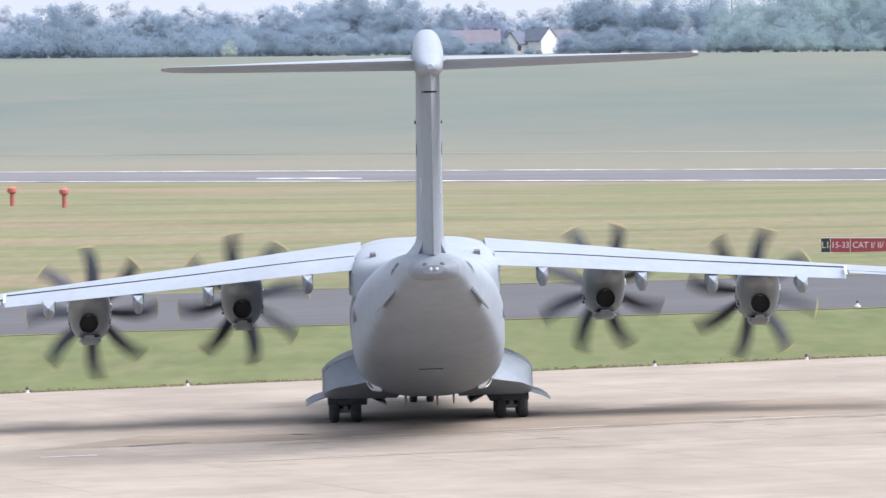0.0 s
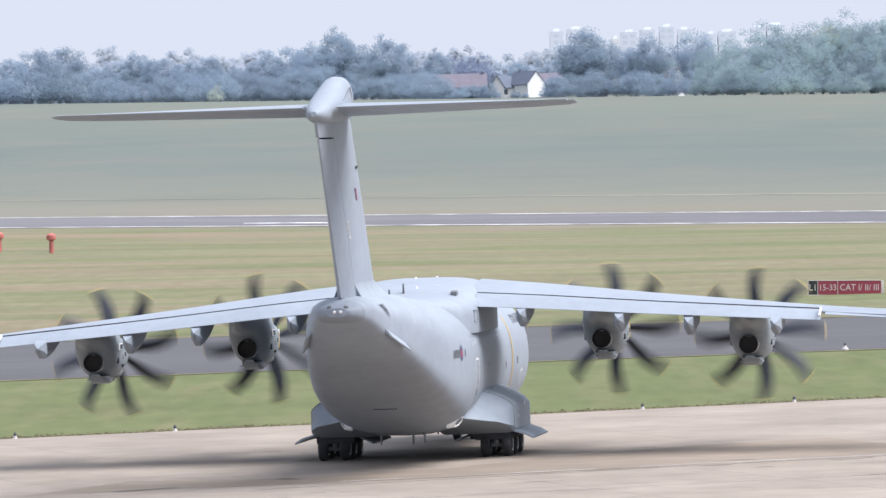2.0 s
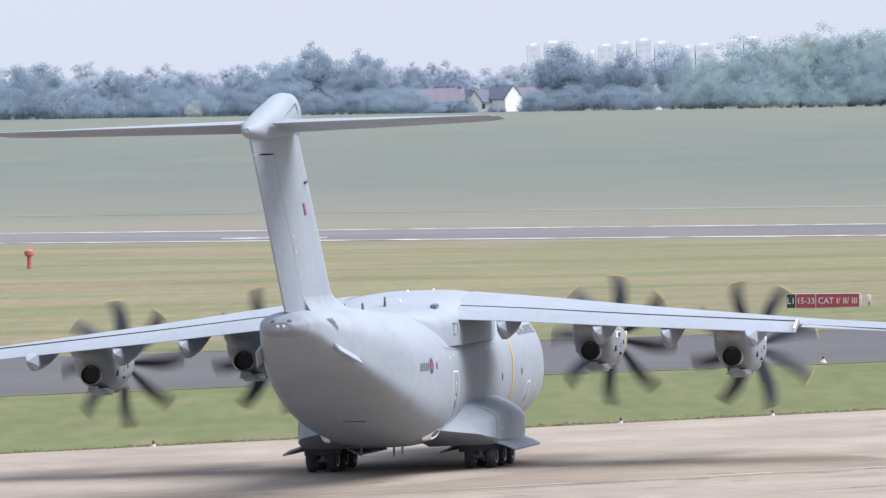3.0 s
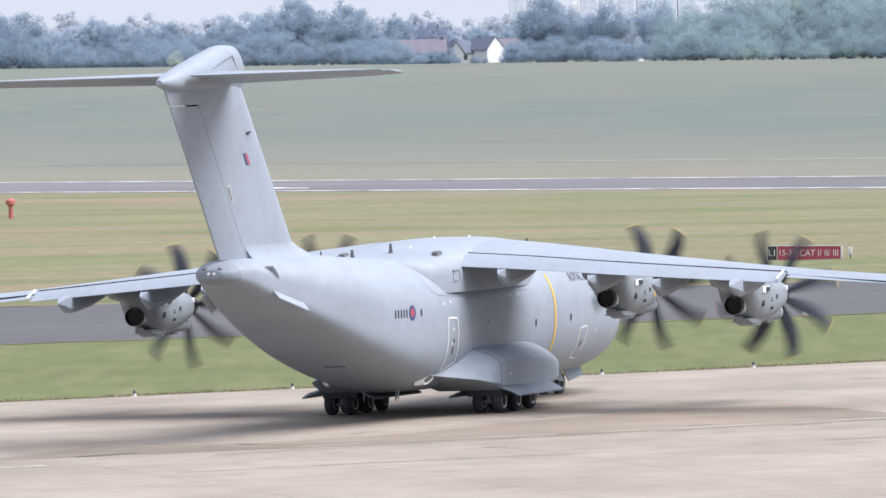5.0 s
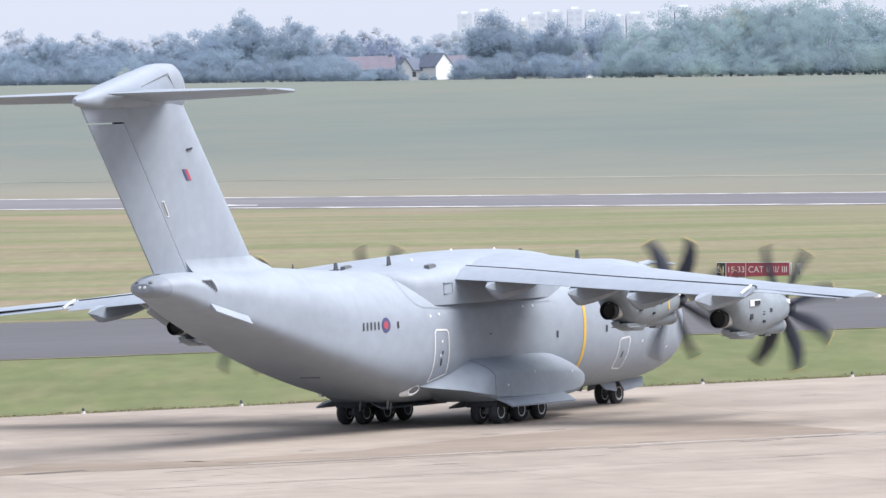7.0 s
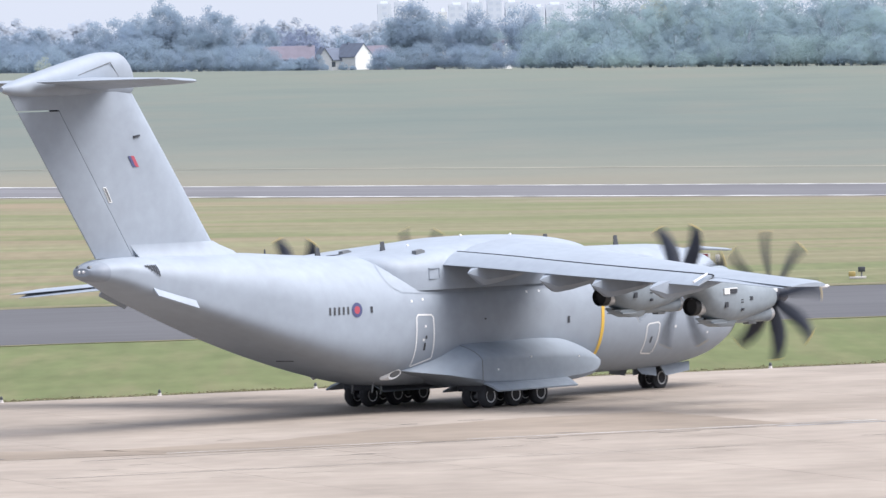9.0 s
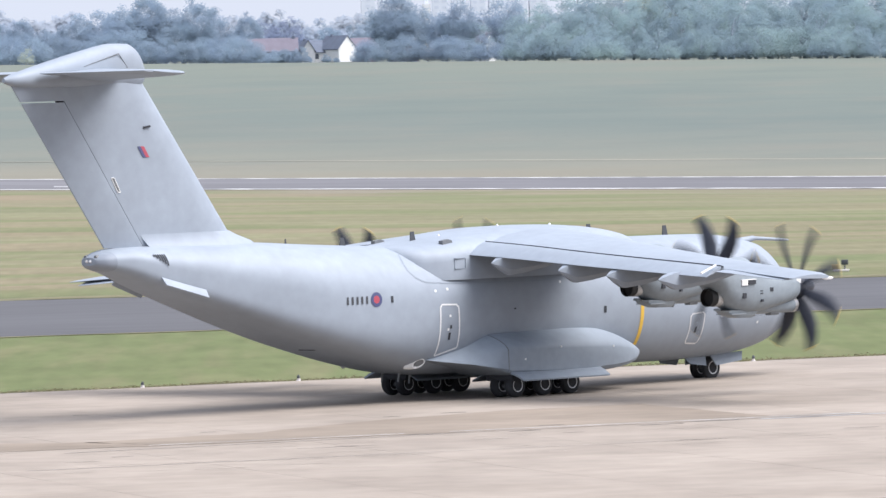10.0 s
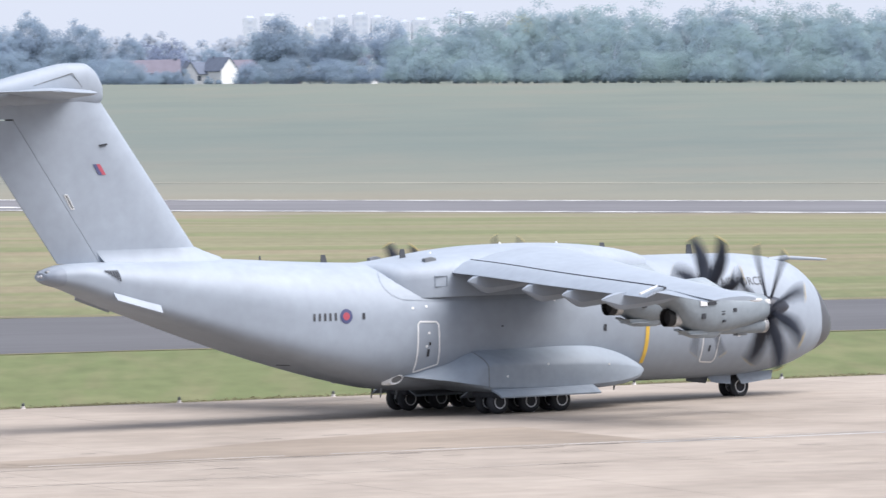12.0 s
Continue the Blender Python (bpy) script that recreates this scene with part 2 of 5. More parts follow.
# grass colour by distance across the field; the far stops carry grey-blue haze
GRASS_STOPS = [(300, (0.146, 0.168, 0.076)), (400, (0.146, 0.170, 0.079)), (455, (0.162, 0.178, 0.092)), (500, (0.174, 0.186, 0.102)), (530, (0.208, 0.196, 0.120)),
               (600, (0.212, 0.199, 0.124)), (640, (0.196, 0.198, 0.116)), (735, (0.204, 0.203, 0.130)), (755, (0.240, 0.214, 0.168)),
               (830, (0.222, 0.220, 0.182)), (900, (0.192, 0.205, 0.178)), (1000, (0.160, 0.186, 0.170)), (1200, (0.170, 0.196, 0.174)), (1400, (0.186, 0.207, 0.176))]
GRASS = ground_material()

# ---------------------------------------------------------------- mesh helpers


def finish(name, bm, material, parent=None, label="", smooth=35, recalc=True):
    me = bpy.data.meshes.new(name)
    if recalc:
        bmesh.ops.recalc_face_normals(bm, faces=bm.faces[:])
    bm.to_mesh(me)
    bm.free()
    for one in (material if isinstance(material, (list, tuple)) else [material]):
        me.materials.append(one)
    if smooth:
        me.polygons.foreach_set("use_smooth", [True] * len(me.polygons))
        me.set_sharp_from_angle(angle=radians(smooth))
    ob = new(name, me)
    if parent:
        ob.parent = parent
    if label:
        ob["label"] = label
    return ob


def part(name, bm, material, parent, label="", smooth=35):
    return finish(name, bm, material, parent, label, smooth)


def shared(name, me, parent, m=None, label=""):
    ob = new(name, me)
    ob.parent = parent
    if m is not None:
        ob.matrix_basis = m
    if label:
        ob["label"] = label
    return ob


def loft(bm, rings, cap=(True, True), mi=0):
    rows = [[bm.verts.new(p) for p in r] for r in rings]
    n = len(rows[0])
    for a, b in zip(rows, rows[1:]):
        for i in range(n):
            f = bm.faces.new((a[i], a[(i + 1) % n], b[(i + 1) % n], b[i]))
            f.material_index = mi
    if cap[0]:
        bm.faces.new(rows[0][::-1]).material_index = mi
    if cap[1]:
        bm.faces.new(rows[-1]).material_index = mi
    return bm


def box(bm, x0, x1, y0, y1, z0, z1, bevel=0.0):
    r = bmesh.ops.create_cube(bm, size=1, matrix=Matrix.LocRotScale(((x0 + x1) / 2, (y0 + y1) / 2, (z0 + z1) / 2), None, (abs(x1 - x0), abs(y1 - y0), abs(z1 - z0))))
    if bevel:
        es = list({e for v in r["verts"] for e in v.link_edges})
        bmesh.ops.bevel(bm, geom=es, offset=bevel, segments=2, affect="EDGES", profile=0.5)
    return bm


def rod(bm, a, b, r0, r1=None, seg=10):
    a, b = Vector(a), Vector(b)
    r1 = r0 if r1 is None else r1
    q = (b - a).to_track_quat("Z", "Y").to_matrix()
    rings = [[p + q @ Vector((r * math.cos(k * 2 * math.pi / seg), r * math.sin(k * 2 * math.pi / seg), 0)) for k in range(seg)] for p, r in ((a, r0), (b, r1))]
    return loft(bm, rings)


def lathe(bm, prof, axis="x", seg=24, at=(0, 0, 0)):
    rings = []
    for s, r in prof:
        ring = []
        for k in range(seg):
            c, d = r * math.cos(2 * math.pi * k / seg), r * math.sin(2 * math.pi * k / seg)
            p = {"x": (s, c, d), "y": (c, s, d), "z": (c, d, s)}[axis]
            ring.append(Vector(at) + Vector(p))
        rings.append(ring)
    return loft(bm, rings)


def curve(xs, ys):
    """A smooth curve through the given stations, with no overshoot."""
    xs, ys = np.array(xs, float), np.array(ys, float)
    if xs[0] > xs[-1]:
        xs, ys = xs[::-1], ys[::-1]
    h, d = np.diff(xs), np.diff(ys) / np.diff(xs)
    m = np.zeros_like(ys)
    for i in range(1, len(xs) - 1):
        if d[i - 1] * d[i] > 0:
            m[i] = 2 * d[i - 1] * d[i] / (d[i - 1] + d[i])
    m[0], m[-1] = d[0], d[-1]

    def f(x):
        i = int(min(max(np.searchsorted(xs, x) - 1, 0), len(h) - 1))
        t = min(max((x - xs[i]) / h[i], 0), 1)
        return float(ys[i] * (1 + 2 * t) * (1 - t) ** 2 + m[i] * h[i] * t * (1 - t) ** 2 + ys[i + 1] * t * t * (3 - 2 * t) + m[i + 1] * h[i] * t * t * (t - 1))
    return f


def thing(name, label, category, group="", m=None):
    ob = new(name)
    if m is not None:
        ob.matrix_basis = m
    return tagged(ob, label, category, group)


# ---------------------------------------------------------------- ground
T_Y = [0, 460, 760, 806, 1400, 2200, 3200, 4900]
T_Z = [0, 0, 1.2, 1.7, 14.7, 15.0, 18.0, 24.0]
T_S = [0, 0, -0.0272, -0.0253, -0.021, -0.012, 0.0, 0.0]


def terrain(x, y):
    xx = max(-160.0, min(230.0, x))
    return float(np.interp(y, T_Y, T_Z) + np.interp(y, T_Y, T_S) * xx)


def sheet(xs, ys, lift, warp=None):
    """A strip of ground that follows the land."""
    bm = bmesh.new()
    vs = []
    for y in ys:
        row = []
        for x in xs:
            p = (x, y) if warp is None else warp(x, y)
            row.append(bm.verts.new((p[0], p[1], terrain(*p) + lift)))
        vs.append(row)
    for a, b in zip(vs, vs[1:]):
        for i in range(len(xs) - 1):
            bm.faces.new((a[i], a[i + 1], b[i + 1], b[i]))
    return bm


gx = [-4500, -2500, -1200, -600, -300, -160, -120, -80, -40, 0, 40, 80, 120, 160, 230, 400, 800, 1500, 2800, 4500]
gy = [-4000, -1500, -500, -100, 100, 250, 330, 400, 460, 520, 580, 640, 700, 760, 806, 900, 1000, 1100, 1200, 1300, 1400, 1600, 1900, 2200, 2600, 3200, 3800, 4900]
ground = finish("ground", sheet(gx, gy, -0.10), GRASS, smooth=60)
tagged(ground, "mown airfield grass with dry brown bands and far pasture", "grass", kind="structure")

E_ANG = math.atan(0.32)
E_DIR = Vector((math.cos(E_ANG), math.sin(E_ANG), 0))
E_NRM = Vector((math.sin(E_ANG), -math.cos(E_ANG), 0))
E_ORG = Vector((0, 322.7, 0))


def apron(u, v, z=0.0):
    return E_ORG + E_DIR * u + E_NRM * v + Vector((0, 0, z))

# ---------------------------------------------------------------- aircraft
AC = [(0.0, -2.24, 283.69, 91.42), (0.5, -2.27, 284.78, 89.29), (1.0, -2.25, 285.87, 87.08), (1.5, -2.19, 286.98, 84.95), (2.0, -2.07, 288.10, 82.70),
      (2.5, -1.90, 289.24, 80.42), (3.0, -1.67, 290.39, 78.03), (4.0, -1.00, 292.72, 73.10), (5.0, -0.15, 295.02, 68.10), (5.5, 0.38, 296.15, 65.53),
      (6.0, 0.98, 297.25, 63.01), (6.5, 1.64, 298.31, 60.50), (7.0, 2.37, 299.34, 58.00), (8.0, 4.01, 301.26, 53.03), (9.0, 5.93, 303.01, 48.15),
      (9.5, 6.98, 303.83, 45.74), (10.0, 8.09, 304.63, 43.33), (10.5, 9.25, 305.41, 40.92), (11.0, 10.47, 306.20, 38.48), (11.5, 11.75, 307.03, 35.97), (12.0, 13.07, 307.92, 33.38)]

# stations of the hull: x, bottom, top, widest height, half width
HULL = [(19.05, 2.93, 3.03, 2.98, 0.05), (18.85, 2.50, 3.40, 2.97, 0.42), (18.4, 2.12, 4.00, 2.98, 0.92), (17.8, 1.86, 4.70, 3.05, 1.40), (17.05, 1.60, 5.36, 3.15, 1.86),
        (16.2, 1.30, 5.82, 3.3, 2.26), (15.0, 1.08, 6.05, 3.45, 2.55), (13.5, 0.95, 6.20, 3.6, 2.74), (11.0, 0.90, 6.24, 3.65, 2.84), (6.0, 0.92, 6.26, 3.7, 2.88),
        (0.0, 0.97, 6.28, 3.7, 2.90), (-3.5, 0.99, 6.32, 3.72, 2.90), (-5.2, 1.12, 6.36, 3.78, 2.90), (-7.0, 1.52, 6.42, 3.95, 2.87), (-10.0, 2.36, 6.58, 4.35, 2.72),
        (-13.0, 3.30, 6.76, 4.9, 2.42), (-16.0, 4.29, 6.82, 5.45, 1.98), (-18.5, 5.12, 6.82, 5.95, 1.48), (-20.3, 5.76, 6.77, 6.28, 1.05), (-21.1, 5.96, 6.60, 6.27, 0.78), (-21.45, 6.12, 6.44, 6.28, 0.42)]
h_x = [h[0] for h in HULL]
h_b, h_t, h_c, h_w = (curve(h_x, [h[k] for h in HULL]) for k in (1, 2, 3, 4))
H_N = 2.25
h_low = curve([19.05, 12, 4, -4, -8, -14, -18, -21.45], [2.1, 2.3, 2.5, 2.7, 4.2, 6.0, 5.6, 2.6])     # squareness of the underside


def hull_ring(x, grow=0.0, seg=56):
    ring = []
    for k in range(seg):
        a = 2 * math.pi * k / seg
        c, s = math.cos(a), math.sin(a)
        q = H_N if s > 0 else h_low(x)
        y = (h_w(x) + grow) * math.copysign(abs(c) ** (2 / q), c)
        hh = (h_t(x) - h_c(x) if s > 0 else h_c(x) - h_b(x)) + grow
        ring.append(Vector((x, y, h_c(x) + hh * math.copysign(abs(s) ** (2 / q), s))))
    return ring


def hull_y(x, z):
    """Half width of the hull at a height."""
    d = z - h_c(x)
    hh = (h_t(x) - h_c(x)) if d > 0 else (h_c(x) - h_b(x))
    q = H_N if d > 0 else h_low(x)
    return h_w(x) * max(0.0, 1 - abs(d / hh) ** q) ** (1 / q)


def on_hull(x, z, side=-1, off=0.012):
    return Vector((x, side * (hull_y(x, z) + off), z))


def hull_strip(bm, pts, width, side=-1, close=False, off=0.012):
    """A painted line on the hull's side along x, z points."""
    pts = [Vector((a, b)) for a, b in pts]
    fine = []
    m = len(pts)
    for i in range(m if close else m - 1):
        a, b = pts[i], pts[(i + 1) % m]
        k = max(1, int((b - a).length / 0.15))
        fine += [a.lerp(b, j / k) for j in range(k)]
    if not close:
        fine.append(pts[-1])
    rows = []
    for i, p in enumerate(fine):
        a, b = fine[i - 1] if (i or close) else p, fine[(i + 1) % len(fine)] if (i + 1 < len(fine) or close) else p
        t = (b - a).normalized()
        n = Vector((-t.y, t.x)) * width / 2
        rows.append((bm.verts.new(on_hull(*(p + n), side, off)), bm.verts.new(on_hull(*(p - n), side, off))))
    for i in range(len(rows) if close else len(rows) - 1):
        a, b = rows[i], rows[(i + 1) % len(rows)]
        bm.faces.new((a[0], b[0], b[1], a[1]))
    return bm


def hull_disc(bm, x, z, r0, r1, side=-1, off=0.012, seg=28):
    for k in range(seg):
        a, b = 2 * math.pi * k / seg, 2 * math.pi * (k + 1) / seg
        pts = [(x + r1 * math.cos(a), z + r1 * math.sin(a)), (x + r1 * math.cos(b), z + r1 * math.sin(b)), (x + r0 * math.cos(b), z + r0 * math.sin(b)), (x + r0 * math.cos(a), z + r0 * math.sin(a))]
        vs = [bm.verts.new(on_hull(*p, side, off)) for p in (pts if r0 > 0 else pts[:3])]
        bm.faces.new(vs)
    return bm


def foil(xl, xt, z, thick, y, droop=0.0, n=14, camber=0.02):
    """A wing section at span y, from leading to trailing edge and back."""
    c = xl - xt
    up, lo = [], []
    for k in range(n + 1):
        s = 0.5 - 0.5 * math.cos(math.pi * k / n)
        t = thick * c * 5 * (0.2969 * math.sqrt(s) - 0.126 * s - 0.3516 * s * s + 0.2843 * s ** 3 - 0.1015 * s ** 4)
        zc = camber * c * 4 * s * (1 - s) - droop * s
        up.append(Vector((xl - c * s, y, z + zc + t + 0.006)))
        lo.append(Vector((xl - c * s, y, z + zc - t - 0.006)))
    return up + lo[-1:0:-1]


def text_on(words, size, parent, material, place, name="lettering"):
    """Built-in font, turned into a mesh whose points go through place(u, v)."""
    fc = bpy.data.curves.new(name, "FONT")
    fc.body, fc.size, fc.align_x, fc.align_y, fc.resolution_u = words, size, "CENTER", "CENTER", 3
    tmp = new("lettering_source", fc)
    me = bpy.data.meshes.new_from_object(tmp.evaluated_get(bpy.context.evaluated_depsgraph_get()))
    bpy.data.objects.remove(tmp)
    for v in me.vertices:
        v.co = place(v.co.x, v.co.y)
    me.materials.clear()
    me.materials.append(material)
    ob = new(name, me)
    ob.parent = parent
    return ob


aircraft = thing("transport_aircraft", "grey four-propeller military transport aircraft taxiing on concrete apron", "aircraft")
A = aircraft

# hull and radome
bm = bmesh.new()
xs = list(np.linspace(17.35, -20.3, 110)) + [-20.6, -20.75]
loft(bm, [hull_ring(x) for x in xs])
part("fuselage", bm, GREY, A, smooth=50)
bm = bmesh.new()
loft(bm, [hull_ring(x) for x in (-20.752, -20.9, -21.0, -21.1, -21.25, -21.38, -21.45)])
part("tail_cap", bm, GREY_D, A, "grey tail cap, its shade painted a little darker", smooth=50)
bm = bmesh.new()
loft(bm, [hull_ring(x) for x in (17.345, 17.5, 17.65, 17.8, 18.0, 18.2, 18.4, 18.6, 18.75, 18.85, 18.95, 19.0, 19.05)])
part("radome", bm, RADOME, A, "dark grey radome", smooth=60)

# wing centre fairing on the hull's back
FAIR = [(8.6, 6.22, 0.9), (7.8, 6.42, 1.7), (6.4, 6.68, 2.25), (4.8, 6.86, 2.55), (3.0, 6.95, 2.75), (0.8, 6.93, 2.85), (-1.0, 6.82, 2.85), (-2.7, 6.62, 2.80), (-4.2, 6.44, 2.68), (-5.3, 6.36, 2.35), (-5.9, 6.34, 1.85), (-6.3, 6.32, 1.1), (-6.45, 6.30, 0.6)]
f_t, f_w = curve([f[0] for f in FAIR], [f[1] for f in FAIR]), curve([f[0] for f in FAIR], [f[2] for f in FAIR])
bm = bmesh.new()
rings = []
for x in np.linspace(8.6, -6.45, 48):
    ring = []
    top, w = f_t(x), f_w(x) + 0.06
    for k in range(25):
        a = math.pi * k / 24
        c, s = math.cos(a), math.sin(a)
        ring.append(Vector((x, w * math.copysign(abs(c) ** 0.58, c), 4.9 + (top - 4.9) * abs(s) ** 0.36)))
    rings.append(ring)
loft(bm, rings)
part("wing_fairing", bm, GREY, A, smooth=50)

# wings
W_Y = [2.4, 5.0, 9.0, 13.0, 16.2, 19.0, 20.7, 21.2]
w_le = curve(W_Y, [3.85, 3.15, 2.07, 0.98, 0.12, -0.64, -1.10, -1.45])
w_te = curve(W_Y, [-1.95, -2.0, -2.05, -2.1, -2.15, -2.95, -3.45, -3.6])
w_z = curve(W_Y, [6.30, 6.12, 5.78, 5.47, 5.23, 5.03, 4.92, 4.89])
w_k = curve(W_Y, [0.155, 0.15, 0.145, 0.14, 0.135, 0.12, 0.11, 0.07])


def build_wing(s):
    def lean_z(y):      # the wings lean a little to the outside of the turn
        return w_z(y) - (0.006 if s > 0 else -0.003) * y
    w = bmesh.new()
    loft(w, [foil(w_le(y), w_te(y), lean_z(y), w_k(y), s * y) for y in np.concatenate([np.linspace(2.4, 20.7, 24), [21.0, 21.2]])])
    wing = part("wing", w, GREY, A, smooth=40)
    # drooped flaps behind a dark slot, then the aileron
    for y0, y1 in ((2.68, 16.1),):
        fl = bmesh.new()
        loft(fl, [foil(w_te(y) + 0.02, w_te(y) - 1.12 + 0.012 * y, lean_z(y) + 0.09 - 0.001 * y, 0.13, s * y, 0.50 - 0.008 * y, 8) for y in np.linspace(y0, y1, 15)])
        part("flap", fl, GREY, wing, "pale grey lowered flap")
        sl = bmesh.new()
        rows = []
        for y in np.linspace(y0, y1, 15):
            x, z = w_te(y), lean_z(y)
            rows.append([Vector((x + 0.10, s * y, z + 0.10)), Vector((x - 0.05, s * y, z + 0.145)), Vector((x - 0.05, s * y, z + 0.02)), Vector((x + 0.10, s * y, z - 0.02))])
        loft(sl, rows)
        part("flap_slot", sl, GAP, wing)
    ail = bmesh.new()
    loft(ail, [foil(w_te(y) + 0.75 - 0.1, w_te(y) - 0.42 * (20.8 - y) / 4.6 - 0.10, lean_z(y) - 0.01, 0.10, s * y, 0.08 + 0.05 * (1 + s), 8, 0.0) for y in np.linspace(16.25, 20.7, 6)])
    part("aileron", ail, GREY, wing, "pale grey aileron")
    for y, aft, deep in ((4.5, 0.0, 1.0), (8.3, 0.0, 1.0), (11.0, 0.0, 1.0), (14.4, 0.55, 0.82)):
        fb = bmesh.new()
        z = lean_z(y)
        prof = [(1.6, z - 0.30, z - 0.38, 0.03), (0.6, z - 0.25, z - 0.62, 0.16), (-0.4, z - 0.25, z - 0.86, 0.26), (-1.6, z - 0.22, z - 1.04, 0.30), (-2.45, z - 0.26, z - 1.12, 0.31), (-2.68, z - 0.30, z - 1.08, 0.31), (-3.05, z - 0.40, z - 0.88, 0.27), (-3.48, z - 0.58, z - 0.63, 0.03)]
        prof = [(x - aft, z + (t_ - z) * deep, z + (d_ - z) * deep, r) for x, t_, d_, r in prof]
        loft(fb, [[Vector((x, s * y + a, b_)) for a, b_ in ((w * 0.68, t_), (w * 0.66, t_ - 0.74 * (t_ - d_)), (w * 0.30, d_), (-w * 0.30, d_), (-w * 0.66, t_ - 0.74 * (t_ - d_)), (-w * 0.68, t_))] for x, t_, d_, w in prof])
        part("flap_track_fairing", fb, GREY, wing, smooth=20)
    ep = bmesh.new()
    xq, zq = w_te(16.15), lean_z(16.15)
    loft(ep, [[Vector((xq + a, s * yy, zq + b_)) for a, b_ in ((-0.35, 0.20), (-0.35, 0.14), (-1.20, -0.16), (-1.24, -0.10))] for yy in (16.06, 16.13)])
    part("flap_end_plate", ep, WHITE, wing, "white plate at the flap end", smooth=0)
    tip = bmesh.new()
    lathe(tip, [(-1.75, 0.02), (-1.55, 0.07), (-1.3, 0.07), (-1.15, 0.03)], "x", 10, (0, s * 21.12, 4.90))
    part("tip_lamp", tip, GLASS, wing, "clear wing tip lamp")
    return wing


wing_l, wing_r = build_wing(1), build_wing(-1)

# engines
ENG = [(7.07, 4.62, 7.05), (13.0, 4.28, 5.55)]


def build_engine(y, zc, xp):
    """y signed; zc axis height; xp the propeller plane."""
    n = bmesh.new()
    zw = w_z(abs(y))
    tops = [(xp - 0.30, zc + 0.48, zc - 0.44, 0.50), (xp - 0.45, zc + 0.56, zc - 0.52, 0.60), (xp - 1.3, zc + 0.70, zc - 0.72, 0.73), (xp - 2.4, zc + 0.80, zc - 0.90, 0.80), (xp - 3.4, zw + 0.15, zc - 0.98, 0.82),
            (xp - 4.2, zw + 0.10, zc - 0.80, 0.82), (xp - 4.7, zw + 0.05, zc - 0.50, 0.79), (xp - 5.05, zw, zc - 0.05, 0.72), (xp - 5.3, zw, zc + 0.22, 0.66), (xp - 6.0, zw - 0.05, zc + 0.38, 0.50), (xp - 7.2, zw - 0.15, zc + 0.55, 0.28), (xp - 7.9, zw - 0.25, zw - 0.35, 0.08)]
    secs = [(x, (a + b_) / 2, w, (a - b_) / 2, (a - b_) / 2) for x, a, b_, w in tops]
    rings = []
    for x, z, w, up, dn in secs:
        ring = []
        for k in range(28):
            a = 2 * math.pi * k / 28
            c, d = math.cos(a), math.sin(a)
            ring.append(Vector((x, y + w * math.copysign(abs(c) ** 0.8, c), z + (up if d > 0 else dn) * math.copysign(abs(d) ** 0.8, d))))
        rings.append(ring)
    loft(n, rings)
    nac = part("engine_nacelle", n, NAC, A)
    # chin intake, a round lip under the spinner
    c = bmesh.new()
    lathe(c, [(xp - 4.0, 0.14), (xp - 3.2, 0.27), (xp - 2.2, 0.32), (xp - 0.40, 0.32)], "x", 22, (0, y, zc - 0.71))
    part("chin_intake", c, NAC, nac)
    c = bmesh.new()
    lathe(c, [(xp - 0.41, 0.322), (xp - 0.24, 0.318), (xp - 0.19, 0.29), (xp - 0.22, 0.25), (xp - 0.34, 0.235)], "x", 22, (0, y, zc - 0.71))
    part("intake_lip", c, STEEL, nac, "bright metal intake lip")
    c = bmesh.new()
    lathe(c, [(xp - 0.30, 0.24), (xp - 0.32, 0.01)], "x", 22, (0, y, zc - 0.71))
    part("intake_opening", c, GAP, nac, "dark intake opening")
    # exhaust: a cowl ring and a dark pipe that points aft
    xe, ze = xp - 4.78, zc - 0.25
    e = bmesh.new()
    lathe(e, [(xe + 1.2, 0.38), (xe + 0.25, 0.385), (xe + 0.02, 0.375), (xe, 0.355)], "x", 26, (0, y, ze))
    part("exhaust_cowl", e, NAC, nac)
    e = bmesh.new()
    lathe(e, [(xe + 0.08, 0.38), (xe - 0.22, 0.382), (xe - 0.24, 0.355)], "x", 26, (0, y, ze))
    part("exhaust_ring", e, STEEL, nac, "bare steel exhaust ring")
    e = bmesh.new()
    lathe(e, [(xe - 0.10, 0.35), (xe - 0.26, 0.366), (xe - 0.56, 0.366), (xe - 0.57, 0.348), (xe - 0.36, 0.33), (xe - 0.34, 0.02)], "x", 26, (0, y, ze))
    part("exhaust_pipe", e, SOOT, nac, "sooty black exhaust pipe")
    s = math.copysign(1, y)
    # small scoops, hatches and the drain mast
    for k, (dx, dz, w, h) in enumerate(((-3.56, 0.32, 0.44, 0.17), (-3.95, -0.22, 0.20, 0.22), (-2.35, -0.02, 0.18, 0.16), (-2.95, -0.16, 0.16, 0.05), (-2.95, -0.06, 0.16, 0.04), (-2.90, -0.45, 0.12, 0.10))):
        for side in (1, -1):
            hb = bmesh.new()
            half = 0.855 if dz > 0.3 else 0.80 if dx < -2 else 0.72
            box(hb, xp + dx - w / 2, xp + dx + w / 2, y + side * (half - 0.16), y + side * (half + 0.015), zc + dz - h / 2, zc + dz + h / 2)
            part("vent", hb, GAP, nac, "small dark vent", smooth=0)
    for side in (1, -1):
        hb = bmesh.new()
        box(hb, xp - 4.15, xp - 3.81, y + side * 0.62, y + side * 0.865, zc + 0.20, zc + 0.44)
        box(hb, xp - 3.81, xp - 3.31, y + side * 0.62, y + side * 0.862, zc + 0.41, zc + 0.45)
